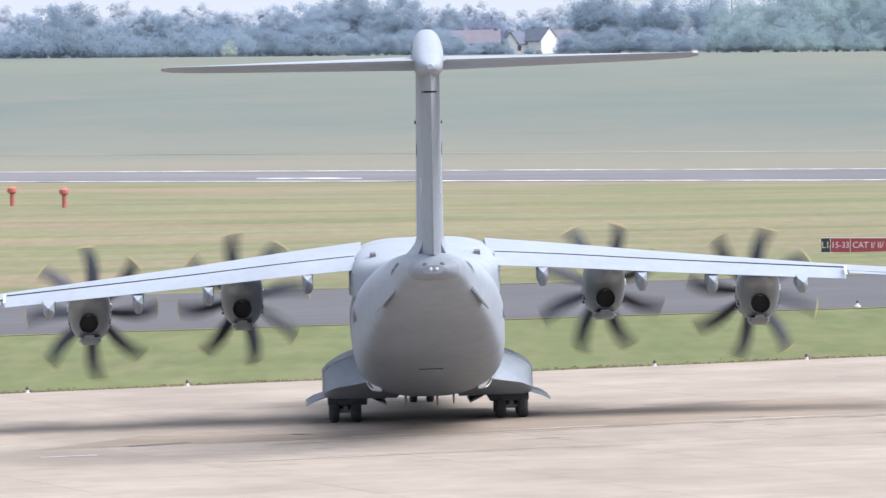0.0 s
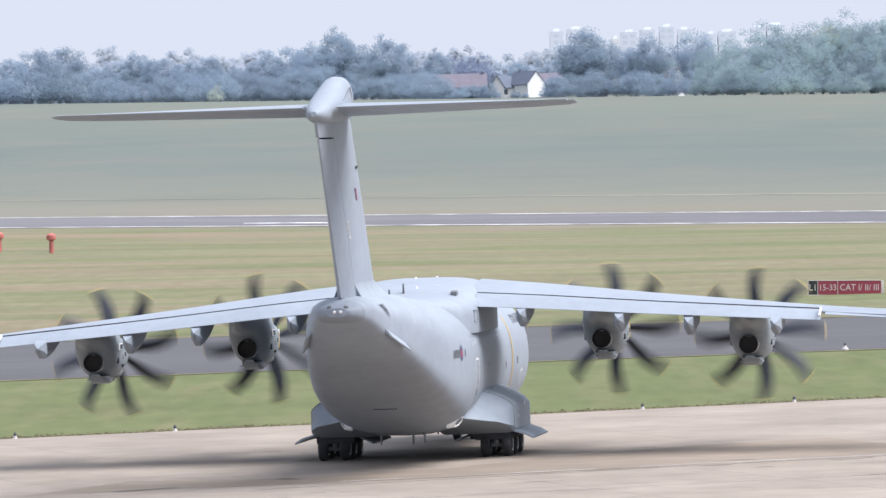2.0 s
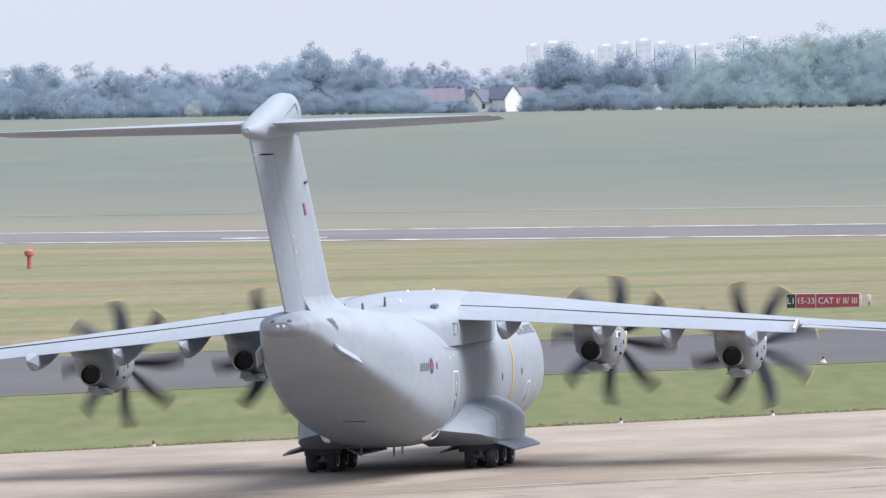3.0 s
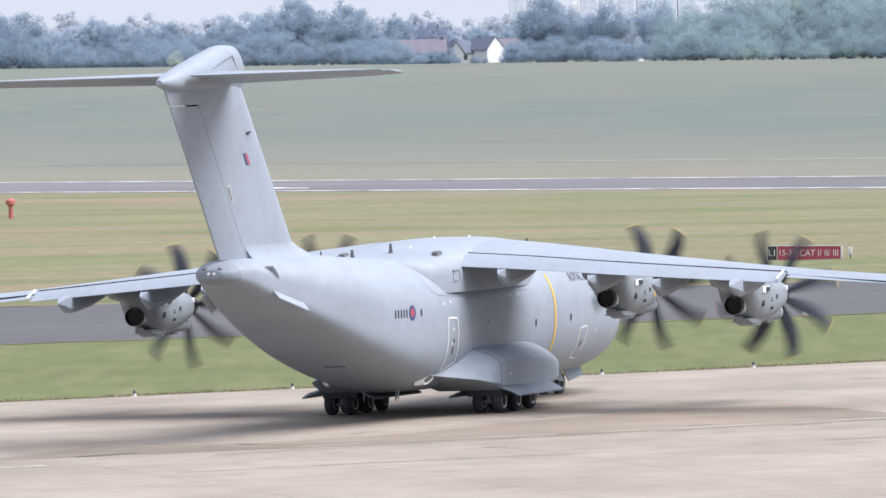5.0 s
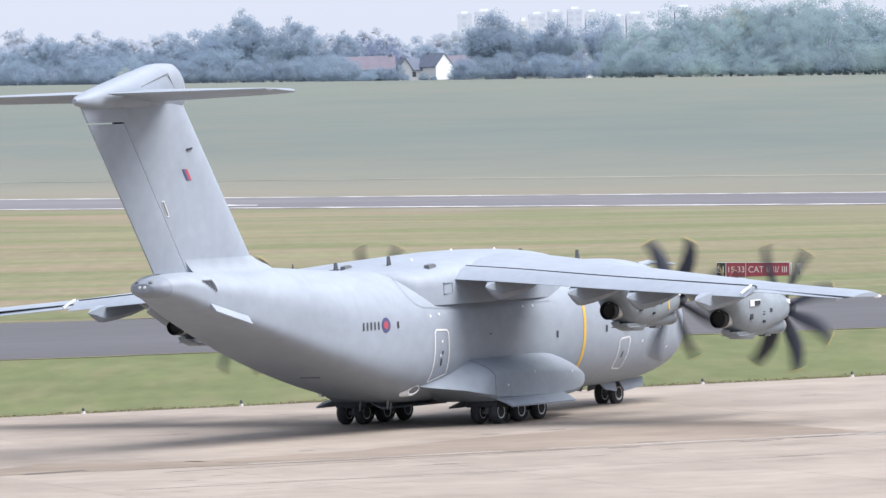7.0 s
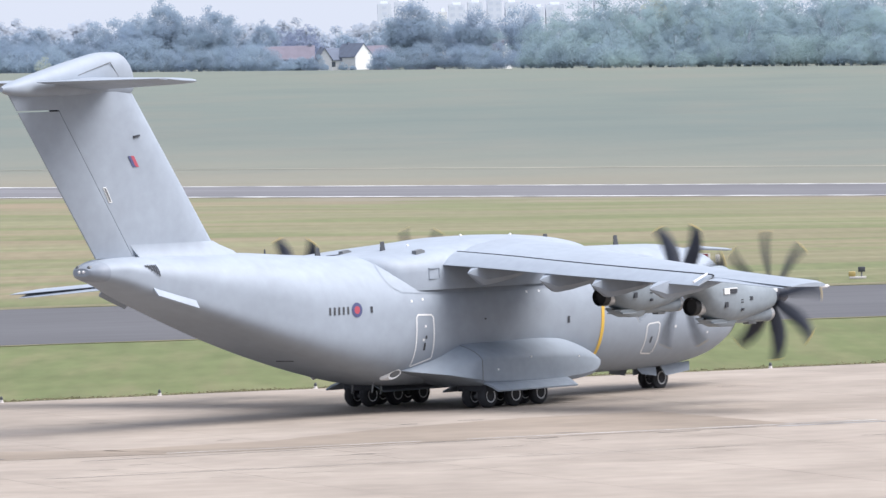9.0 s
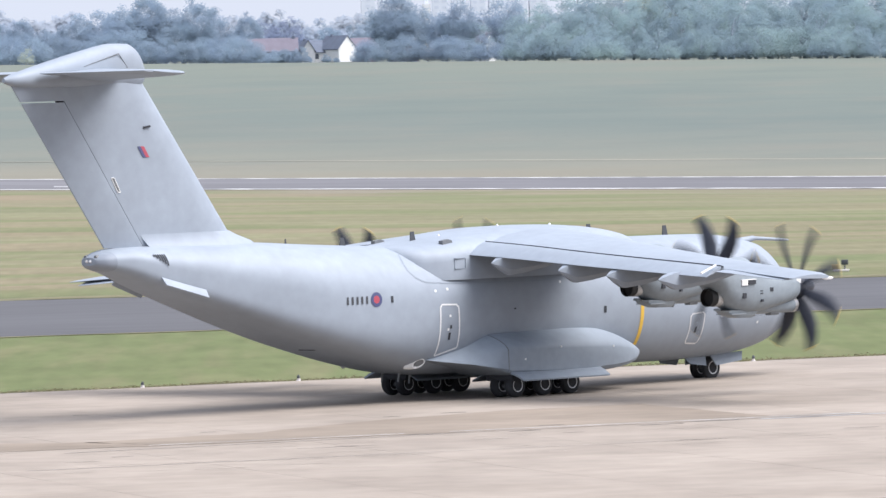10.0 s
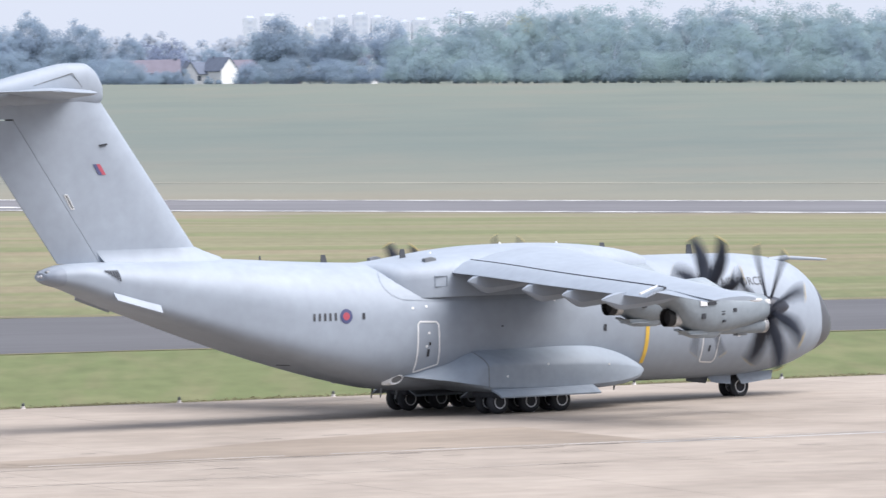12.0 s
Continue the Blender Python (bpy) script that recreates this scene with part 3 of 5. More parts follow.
        part("outlet_frame", hb, WHITE, nac, "white frame of the side outlet", smooth=0)
        hb = bmesh.new()
        box(hb, xp - 0.62, xp - 0.34, y + side * 0.50, y + side * 0.585, zc + 0.16, zc + 0.36, 0.02)
        part("cowl_patch", hb, WHITE, nac, "white patch on the cowl rim", smooth=0)
    if abs(y) < 10:
        for side in (1, -1):
            yb = bmesh.new()
            box(yb, xp - 1.68, xp - 1.58, y + side * 0.66, y + side * 0.752, zc - 0.34, zc + 0.28)
            part("nacelle_band", yb, YELLOW, nac, "short yellow band", smooth=0)
    db = bmesh.new()
    loft(db, [[Vector((x, y + a * w, zc - 0.80 - d_ * q)) for a, q in ((1, 0), (0.95, 0.6), (0.7, 0.95), (-0.7, 0.95), (-0.95, 0.6), (-1, 0))] for x, w, d_ in ((xp - 4.75, 0.2, -0.1), (xp - 4.4, 0.36, 0.16), (xp - 3.8, 0.42, 0.34), (xp - 3.0, 0.40, 0.36), (xp - 2.5, 0.25, 0.10))])
    part("oil_cooler_bulge", db, NAC, nac)
    db = bmesh.new()
    box(db, xp - 4.35, xp - 3.5, y - 0.43, y + 0.43, zc - 0.98, zc - 0.94, 0.01)
    part("cooler_strip", db, GREY_L, nac, "pale metal strip")
    for dx in (-2.9, -1.5):
        db = bmesh.new()
        box(db, xp + dx - 0.25, xp + dx + 0.25, y - 0.16, y + 0.16, zc - 1.10, zc - 0.95, 0.03)
        part("drain_box", db, GEAR, nac, "small dark drain box")
    return nac


def blade_mesh():
    b = bmesh.new()
    prof = [(0.30, 0.26, 0.0, 60), (0.55, 0.38, 0.0, 52), (0.9, 0.52, 0.03, 44), (1.3, 0.60, 0.06, 37), (1.7, 0.60, 0.06, 32), (2.1, 0.54, 0.00, 28), (2.42, 0.44, -0.10, 25), (2.58, 0.36, -0.17, 24), (2.62, 0.31, -0.20, 23), (2.665, 0.17, -0.26, 22)]
    rings = []
    for r, ch, off, tw in prof:
        a = radians(tw)
        th = 0.10 * ch + 0.012
        ring = []
        for k in range(10):
            q = 2 * math.pi * k / 10
            u, v = ch / 2 * math.cos(q) + off, th * math.sin(q)
            ring.append(Vector((u * math.sin(a) + v * math.cos(a), u * math.cos(a) - v * math.sin(a), r)))
        rings.append(ring)
    loft(b, rings)
    me = bpy.data.meshes.new("blade")
    bmesh.ops.recalc_face_normals(b, faces=b.faces[:])
    for f in b.faces:
        f.material_index = 1 if min(v.co.z for v in f.verts) > 2.57 else 0
        f.smooth = True
    b.to_mesh(me)
    b.free()
    me.materials.append(BLADE), me.materials.append(YTIP)
    return me


BLADE_ME = blade_mesh()
MIRROR_ME = BLADE_ME.copy()
for v in MIRROR_ME.vertices:
    v.co.y = -v.co.y
MIRROR_ME.flip_normals()
PROPS = []
for y0, zc, xp in ENG:
    for s in (1, -1):
        y = s * y0
        build_engine(y, zc, xp)
        prop = new("propeller")
        prop.parent = A
        prop["label"] = "black eight-blade propeller with yellow tips, spinning"
        prop.matrix_basis = pose(xp, y, zc)
        sp = bmesh.new()
        lathe(sp, [(-0.28, 0.46), (0.0, 0.46), (0.3, 0.42), (0.6, 0.33), (0.85, 0.21), (1.0, 0.10), (1.05, 0.01)], "x", 22)
        part("spinner", sp, BLADE, prop)
        # inner and outer propellers of a wing turn against each other
        turn = s * (1 if y0 < 10 else -1)
        for k in range(8):
            shared("blade", BLADE_ME if turn > 0 else MIRROR_ME, prop, pose(0, 0, 0, 45 * k, 0, 0))
        PROPS.append((prop, xp, y, zc, turn))

# fin, rudder, tail bullet, tailplane
Z0, Z1 = 6.55, 13.45


def fin_le(z):
    return -13.95 - (z - 7.2) * 0.730


def fin_te(z):
    return -20.60 - (z - 6.75) * 0.712


def fin_hinge(z):
    return -18.80 - (z - 6.78) * 0.673


def fin_sec(x0, x1, z, half, n=12, square=False):
    up, lo = [], []
    c = x0 - x1
    for k in range(n + 1):
        q = 0.5 - 0.5 * math.cos(math.pi * k / n)
        if square:      # rudder: a straight taper to a thin edge
            t = half * (1 - 0.93 * q ** 1.35)
        else:           # thickest at two fifths of the chord
            t = half * (math.sqrt(1 - (1 - min(q / 0.30, 1)) ** 2) - 0.36 * max(0.0, (q - 0.30) / 0.70) ** 1.8)
        up.append(Vector((x0 - c * q, t + 0.008, z)))
        lo.append(Vector((x0 - c * q, -t - 0.008, z)))
    return up + lo[::-1]


def fin_y(x, z):
    """Half thickness of the fin at a place ahead of the hinge."""
    q = min(1.0, max(0.0, (fin_le(z) - x) / (fin_le(z) - fin_hinge(z))))
    return (0.50 - 0.012 * (z - 6.5)) * (math.sqrt(1 - (1 - min(q / 0.30, 1)) ** 2) - 0.36 * max(0.0, (q - 0.30) / 0.70) ** 1.8) + 0.008


bm = bmesh.new()
loft(bm, [fin_sec(fin_le(z), fin_hinge(z), z, 0.50 - 0.012 * (z - 6.5)) for z in np.linspace(Z0, Z1, 12)])
fin = part("fin", bm, GREY, A, smooth=50)
bm = bmesh.new()
loft(bm, [fin_sec(fin_hinge(z) - 0.022, fin_te(z), z, 0.318 - 0.008 * (z - 6.5), square=True) for z in np.linspace(6.78, 12.60, 10)])
part("rudder", bm, GREY, fin)
bm = bmesh.new()
loft(bm, [fin_sec(fin_hinge(z) + 0.12, fin_hinge(z) - 0.2, z, 0.300 - 0.008 * (z - 6.5), square=True) for z in np.linspace(6.7, 12.8, 8)])
part("rudder_gap", bm, GAP, fin)
bm = bmesh.new()
loft(bm, [fin_sec(fin_hinge(z) + 0.3, fin_te(z), z, 0.42 - 0.009 * (z - 6.5), square=True) for z in np.linspace(12.66, 13.4, 4)])
part("fin_cap", bm, GREY, fin)
# fillet at the fin's foot
bm = bmesh.new()
rows = []
for k, (z, g, w) in enumerate(((6.62, 0.85, 0.95), (6.85, 0.75, 0.72), (7.1, 0.35, 0.55), (7.28, 0.06, 0.508))):
    rows.append(fin_sec(fin_le(z) + g * (1.2 if k < 2 else 1), fin_hinge(z) + 0.15, z, w))
loft(bm, rows)
part("fin_fillet", bm, GREY, fin, smooth=60)

BUL = [(-18.32, 13.55, 13.70, 0.06), (-18.45, 13.25, 14.10, 0.30), (-18.8, 13.10, 14.62, 0.46), (-19.25, 13.05, 14.86, 0.53), (-20.0, 13.05, 14.87, 0.55), (-21.5, 13.08, 14.62, 0.56), (-23.1, 13.12, 14.27, 0.54), (-24.4, 13.18, 13.96, 0.46), (-25.3, 13.30, 13.72, 0.30), (-25.65, 13.42, 13.60, 0.10)]
bm = bmesh.new()
b0, b1, b2 = (curve([b[0] for b in BUL], [b[k] for b in BUL]) for k in (1, 2, 3))
rings = []
for x in list(np.linspace(-18.32, -19.3, 9)) + list(np.linspace(-19.7, -25.65, 18)):
    mz, hz, w = (b0(x) + b1(x)) / 2, (b1(x) - b0(x)) / 2, b2(x)
    rings.append([Vector((x, w * math.copysign(abs(math.cos(a)) ** 0.85, math.cos(a)), mz + hz * math.copysign(abs(math.sin(a)) ** 0.85, math.sin(a)))) for a in [2 * math.pi * k / 28 for k in range(28)]])
loft(bm, rings)
part("tail_bullet", bm, GREY, fin, smooth=50)
for s in (1, -1):
    bm = bmesh.new()
    ys = [0.35, 2, 4, 6, 8, 9.1, 9.44]
    s_le, s_te = curve(ys, [-19.85, -20.7, -21.75, -22.8, -23.8, -24.4, -24.9]), curve(ys, [-23.1, -23.65, -24.35, -25.05, -25.75, -26.1, -26.2])
    loft(bm, [foil(s_le(y), s_te(y), 13.63, th, s * y, -0.09, 12, -0.005) for y, th in zip(ys, (0.15, 0.148, 0.144, 0.138, 0.126, 0.09, 0.015))])
    tp = part("tailplane", bm, GREY, fin, smooth=40)
    bm = bmesh.new()
    loft(bm, [foil(s_te(y) + 0.04, s_te(y) - 1.15 + 0.075 * y, 13.72, 0.11, s * y, -0.03, 6, 0.0) for y in (0.62, 3, 6, 9.2)])
    part("elevator", bm, GREY, tp)

# strakes under the tail
for s in (1, -1):
    bm = bmesh.new()
    a, b = Vector((-18.85, s * (hull_y(-18.85, 5.58) - 0.05), 5.58)), Vector((-16.85, s * (hull_y(-16.85, 5.0) - 0.05), 5.0))
    o = Vector((0, s * 0.27, -0.32))
    th = Vector((0, 0.03 * s, 0.035))
    loft(bm, [[a - th, a + th, a + o + th * 0.6 + Vector((0.05, 0, 0)), a + o - th * 0.6 + Vector((0.05, 0, 0))], [b - th, b + th, b + o + th * 0.6 - Vector((0.05, 0, 0)), b + o - th * 0.6 - Vector((0.05, 0, 0))]])
    part("ventral_strake", bm, GREY, A, "pale grey tail strake", smooth=0)

# main gear sponsons
SPON = [  # x, outer y, shoulder z, low outer z, inner top z, belly z
    (-2.2, 4.00, 1.94, 1.00, 2.68, 0.92), (-1.9, 4.02, 1.96, 0.98, 2.70, 0.90),
    (0.0, 4.05, 1.93, 0.92, 2.72, 0.86), (2.5, 4.02, 1.88, 0.90, 2.76, 0.86), (4.0, 3.88, 1.82, 0.94, 2.72, 0.88), (5.3, 3.58, 1.72, 1.02, 2.44, 0.94), (6.25, 3.22, 1.60, 1.18, 2.06, 1.06), (6.68, 2.95, 1.54, 1.32, 1.78, 1.20), (6.85, 2.72, 1.50, 1.44, 1.60, 1.36)]
S_X = [q[0] for q in SPON]
s_cv = [curve(S_X, [q[k] for q in SPON]) for k in range(1, 6)]
# the tail of the sponson: a leaning facet over a sharp lip, flat beneath
T_X = [-5.4, -4.85, -4.2, -3.55, -3.0, -2.5, -1.95]
t_y, t_z, t_top = curve(T_X, [2.24, 2.62, 3.10, 3.56, 3.78, 3.93, 4.02]), curve(T_X, [1.70, 1.61, 1.51, 1.41, 1.28, 1.14, 0.98]), curve(T_X, [1.74, 1.82, 2.00, 2.20, 2.42, 2.58, 2.70])
S_AT = [-5.4, -5.1, -4.85, -4.5, -4.2, -3.9, -3.7, -3.55, -3.4, -3.2, -3.0, -2.75, -2.5, -2.3, -2.12, -1.95] + list(np.linspace(-1.8, 4.8, 20)) + [5.1, 5.4, 5.7, 6.0, 6.25, 6.45, 6.6, 6.75, 6.85]


def sponson_ring(x):
    """Half section of the sponson: the inner belly, the low edge, the side, the shoulder and the top."""
    yo, zs, zl, zt, zb = (c(max(x, -1.95)) for c in s_cv)
    pts = [(1.2, zb), (1.7, zb), (yo - 0.35, zl - 0.06), (yo - 0.10, zl), (yo, zl + 0.14), (yo, (zl + zs) / 2), (yo, zs)]
    for k in range(1, 9):
        a = math.pi / 2 * k / 8
        pts.append((2.2 + (yo - 2.2) * math.cos(a) ** 1.3, zs + (zt - zs) * math.sin(a) ** 1.25))
    if x < -1.95:
        w = min(1.0, (-1.95 - x) / 1.6)
        w = w * w * (3 - 2 * w)
        y, z, top = t_y(x), t_z(x), t_top(x)
        aft = [(1.0, z - 0.10), (1.4, z - 0.10), (y - 0.30, z - 0.04), (y - 0.05, z - 0.012), (y, z)]
        dy, dz = y - 4.02, top - 2.70
        for k in range(10):
            f = (k + 1) / 10
            aft.append((y + (2.0 - y) * f, z + (top + 0.12 - z) * f + 0.10 * math.sin(math.pi * f) * min(1, top - z)))
        low = z - 0.98
        base = [(max(p + dy, 1.0), q + (dz * (q - zl) / (zt - zl) if q > zl else 0) + low * (1 - max(0, q - zl) / (zt - zl))) for p, q in pts]
        pts = [(p[0] * (1 - w) + r[0] * w, p[1] * (1 - w) + r[1] * w) for p, r in zip(base, aft)]
    return pts + [(1.0, pts[-1][1])]


for s in (1, -1):
    bm = bmesh.new()
    rings = [[Vector((x, s * p, z)) for p, z in sponson_ring(x)] for x in S_AT]
    loft(bm, rings)
    sp = part("gear_sponson", bm, GREY_B, A, smooth=32)
    for x, z in ((0.9, 1.98), (-1.2, 1.55), (4.2, 1.85)):
        bm = bmesh.new()
        yo = s_cv[0](x)
        box(bm, x - 0.04, x + 0.04, s * (yo - 0.08), s * (yo + 0.012), z - 0.04, z + 0.04)
        part("side_lamp", bm, WHITE, sp, "small white side light", smooth=0)
    bm = bmesh.new()
    rows = []
    for x, dy in ((-2.0, 0.0), (2.9, 0.0), (3.25, -0.16)):
        rows.append([Vector((x, s * 3.92, 0.98)), Vector((x, s * 3.96, 1.05)), Vector((x, s * (4.40 + dy), 0.92)), Vector((x, s * (4.70 + dy), 0.74)), Vector((x, s * (4.68 + dy), 0.68)), Vector((x, s * (4.36 + dy), 0.84))])
    loft(bm, rows)
    part("gear_door", bm, GREY_B, sp, smooth=0)
    bm = bmesh.new()
    rows = []
    for x in (-1.9, 3.2):
        rows.append([Vector((x, s * 2.10, 0.86)), Vector((x, s * 2.16, 0.92)), Vector((x, s * 1.62, 0.70)), Vector((x, s * 1.60, 0.62))])
    loft(bm, rows)
    part("gear_door", bm, GREY_B, sp, smooth=0)
    # oval outlet: a teardrop boss with a pale rolled lip round a dark mouth
    n = Vector((-0.30, s * 0.86, -0.40)).normalized()
    up = Vector((0.85, 0, 0.53))
    up = (up - n * up.dot(n)).normalized()
    side = n.cross(up)
    def oval(off, ra, rb, slide):
        return [n * off + up * (slide + ra * math.cos(2 * math.pi * k / 24)) + side * (rb * math.sin(2 * math.pi * k / 24)) for k in range(24)]
    bm = bmesh.new()
    loft(bm, [oval(-0.34, 0.16, 0.10, 0.0), oval(-0.10, 0.44, 0.17, -0.14), oval(-0.02, 0.40, 0.20, -0.06), oval(0.05, 0.31, 0.185, 0.03), oval(0.06, 0.27, 0.16, 0.05), oval(0.02, 0.24, 0.14, 0.06)])
    pod = part("outlet_pod", bm, WHITE, A, "pale-lipped oval outlet behind the sponson", smooth=50)
    pod.matrix_basis = pose(-5.62, s * (hull_y(-5.62, 1.56) + 0.04), 1.56)
    bm = bmesh.new()
    loft(bm, [oval(0.050, 0.325, 0.195, 0.02), oval(0.072, 0.31, 0.185, 0.025), oval(0.072, 0.27, 0.150, 0.05), oval(0.040, 0.255, 0.14, 0.055)], cap=(False, False))
    part("outlet_lip", bm, WHITE, pod, "white rolled lip of the outlet", smooth=50)
    bm = bmesh.new()
    loft(bm, [oval(0.020, 0.22, 0.13, 0.07), oval(0.052, 0.215, 0.125, 0.07)])
    part("outlet_grille", bm, GEAR, pod, "dark outlet opening", smooth=0)
    # dark filler block: the shade inside the open gear bay, put in as colour
    bm = bmesh.new()
    box(bm, -1.85, 2.15, s * 2.35, s * 3.86, 0.66, 0.98, 0.06)
    part("gear_bay_shade", bm, GAP, A, "dark block standing for the shade of the open gear bay")
    # legs
    for x in (-1.45, 0.15, 1.75):
        bm = bmesh.new()
        rod(bm, (x, s * 3.18, 0.45), (x, s * 3.18, 1.25), 0.13)
        rod(bm, (x, s * 2.7, 0.45), (x, s * 3.66, 0.45), 0.09)
        part("gear_leg", bm, GEAR, A)

# nose gear
bm = bmesh.new()
rod(bm, (13.6, 0, 0.49), (13.75, 0, 1.4), 0.12)
rod(bm, (13.55, -0.42, 0.50), (13.55, 0.42, 0.50), 0.07)
rod(bm, (13.5, 0, 0.85), (14.3, 0, 1.3), 0.05)
part("nose_gear_leg", bm, GEAR, A)
for s in (1, -1):
    bm = bmesh.new()
    loft(bm, [[Vector((11.7, s * 0.72, 0.98)), Vector((11.7, s * 0.77, 0.98)), Vector((11.9, s * 0.90, 0.72)), Vector((11.9, s * 0.85, 0.72))], [Vector((13.0, s * 0.72, 0.98)), Vector((13.0, s * 0.77, 0.98)), Vector((12.9, s * 0.90, 0.60)), Vector((12.9, s * 0.85, 0.60))]])
    part("nose_gear_door", bm, GREY_B, A, smooth=0)
    bm = bmesh.new()
    loft(bm, [[Vector((13.3, s * 0.70, 1.05)), Vector((13.3, s * 0.76, 1.05)), Vector((13.5, s * 0.92, 0.58)), Vector((13.5, s * 0.86, 0.58))], [Vector((15.3, s * 0.70, 1.12)), Vector((15.3, s * 0.76, 1.12)), Vector((15.1, s * 0.92, 0.74)), Vector((15.1, s * 0.86, 0.74))]])
    part("nose_gear_door", bm, GREY_B, A, smooth=0)


def wheel_meshes(r, w):
    b = bmesh.new()
    lathe(b, [(-w / 2 + 0.02, r * 0.56), (-w / 2, r * 0.70), (-w / 2 + 0.04, r * 0.90), (-w / 4, r * 0.985), (-w * 0.08, r), (-w * 0.07, r - 0.012), (w * 0.07, r - 0.012), (w * 0.08, r), (w / 4, r * 0.985), (w / 2 - 0.04, r * 0.90), (w / 2, r * 0.70), (w / 2 - 0.02, r * 0.56)], "y", 28)
    t = finish("tyre", b, RUBBER)
    b = bmesh.new()
    lathe(b, [(-w / 2 + 0.05, 0.05), (-w / 2 + 0.05, r * 0.22), (-w / 2 + 0.09, r * 0.26), (-w / 2 + 0.09, r * 0.44), (-w / 2 + 0.02, r * 0.48), (-w / 2 + 0.01, r * 0.56), (w / 2 - 0.01, r * 0.56), (w / 2 - 0.02, r * 0.48), (w / 2 - 0.09, r * 0.44), (w / 2 - 0.09, r * 0.26), (w / 2 - 0.05, r * 0.22), (w / 2 - 0.05, 0.05)], "y", 24)
    for k in range(8):
        a = 2 * math.pi * k / 8
        for s in (1, -1):
            rod(b, (r * 0.35 * math.cos(a), s * (w / 2 - 0.10), r * 0.35 * math.sin(a)), (r * 0.35 * math.cos(a), s * (w / 2 - 0.055), r * 0.35 * math.sin(a)), 0.03, seg=6)
    m = finish("rim", b, RIM)
    out = t.data, m.data
    bpy.data.objects.remove(t), bpy.data.objects.remove(m)
    return out


WHEELS = []
MAIN, NOSE = wheel_meshes(0.50, 0.40), wheel_meshes(0.50, 0.33)
spots = [(x, s * y, 0.49, 0.50, MAIN) for x in (-1.45, 0.15, 1.75) for s in (1, -1) for y in (2.78, 3.62)] + [(13.75, s * 0.34, 0.48, 0.50, NOSE) for s in (1, -1)]
for x, y, z, r, (tyre, rim) in spots:
    wh = new("wheel")
    wh.parent = A
    wh.matrix_basis = pose(x, y, z)
    shared("tyre", tyre, wh)
    shared("rim", rim, wh, label="pale alloy rim")
    WHEELS.append((wh, x, y, z, r))

# markings and small fittings on the hull
for s in (-1, 1):
    bm = bmesh.new()
    hull_disc(bm, -8.43, 4.28, 0.16, 0.30, s, 0.014)
    part("roundel_ring", bm, BLUE, A, "dark blue roundel ring")
    bm = bmesh.new()
    hull_disc(bm, -8.43, 4.28, 0.0, 0.16, s, 0.014)
    part("roundel_disc", bm, RED, A, "red roundel disc")
    # registration, as plain bars
    for k in range(5):
        bm = bmesh.new()
        x = -9.96 + 0.255 * k
        hull_strip(bm, [(x, 4.12), (x, 4.43)], 0.105, s, off=0.013)
        part("marking_bar", bm, INK, A)
    bm = bmesh.new()
    hull_strip(bm, [(-4.80, 3.93), (-3.98, 3.90), (-3.86, 3.78), (-3.77, 2.15), (-3.80, 2.12), (-4.86, 1.84), (-4.91, 1.87), (-4.90, 3.82)], 0.07, s, True)
    part("door_outline", bm, WHITE, A, "white rescue outline of the rear door")
    bm = bmesh.new()
    hull_strip(bm, [(10.14, 2.93), (10.78, 2.98), (10.89, 2.88), (10.98, 1.75), (10.90, 1.64), (10.26, 1.68), (10.17, 1.78), (10.04, 2.82)], 0.06, s, True)
    part("door_outline", bm, WHITE, A, "white rescue outline of the front door")
    bm = bmesh.new()
    hull_strip(bm, [(7.02, 1.75), (7.02, 5.25)], 0.20, s)
    part("propeller_warning_band", bm, YELLOW, A, "yellow band in line with the propellers")
    for x, z, w, h in ((-7.58, 4.26, 0.13, 0.26), (4.76, 3.35, 0.15, 0.28), (8.83, 3.41, 0.15, 0.28), (10.5, 2.25, 0.10, 0.26), (-4.35, 2.62, 0.12, 0.30), (-0.6, 3.6, 0.12, 0.06), (-4.3, 3.0, 0.10, 0.14)):
        bm = bmesh.new()
        hull_strip(bm, [(x, z - h / 2), (x, z + h / 2)], w, s, off=0.016)
        part("hull_window", bm, GAP, A, "small dark hull window")
    for x, z in ((-4.40, 4.55), (-5.1, 4.5), (-4.35, 3.45), (2.2, 4.6), (3.0, 4.6), (14.5, 2.4), (12.0, 2.75), (-4.45, 2.9)):
        bm = bmesh.new()
        hull_strip(bm, [(x, z - 0.05), (x, z + 0.05)], 0.11, s, off=0.016)
        part("marking_plate", bm, WHITE, A, "small white marking")
    text_on("ROYAL AIR FORCE", 0.50, A, INK, lambda u, v, s=s: on_hull(11.55 - s * u * 0.98, 5.02 + v, s, 0.014))
    # air grille and panel line at the tail
    for k in range(6):
        bm = bmesh.new()
        x = -19.10 + 0.105 * k
        hull_strip(bm, [(x - 0.02, 6.49), (x + 0.02, 6.40 - 0.075 * k)], 0.06, s, off=0.045)
        part("grille_slat", bm, GAP, A, "dark air grille slat")
for y in (0.11, -0.11):
    bm = bmesh.new()
    lathe(bm, [(-0.08, 0.02), (-0.06, 0.05), (0.0, 0.07), (0.12, 0.07)], "x", 12, (-21.44, y, 6.30))
    part("tail_lamp", bm, GLASS, A, "clear glass tail lamp")
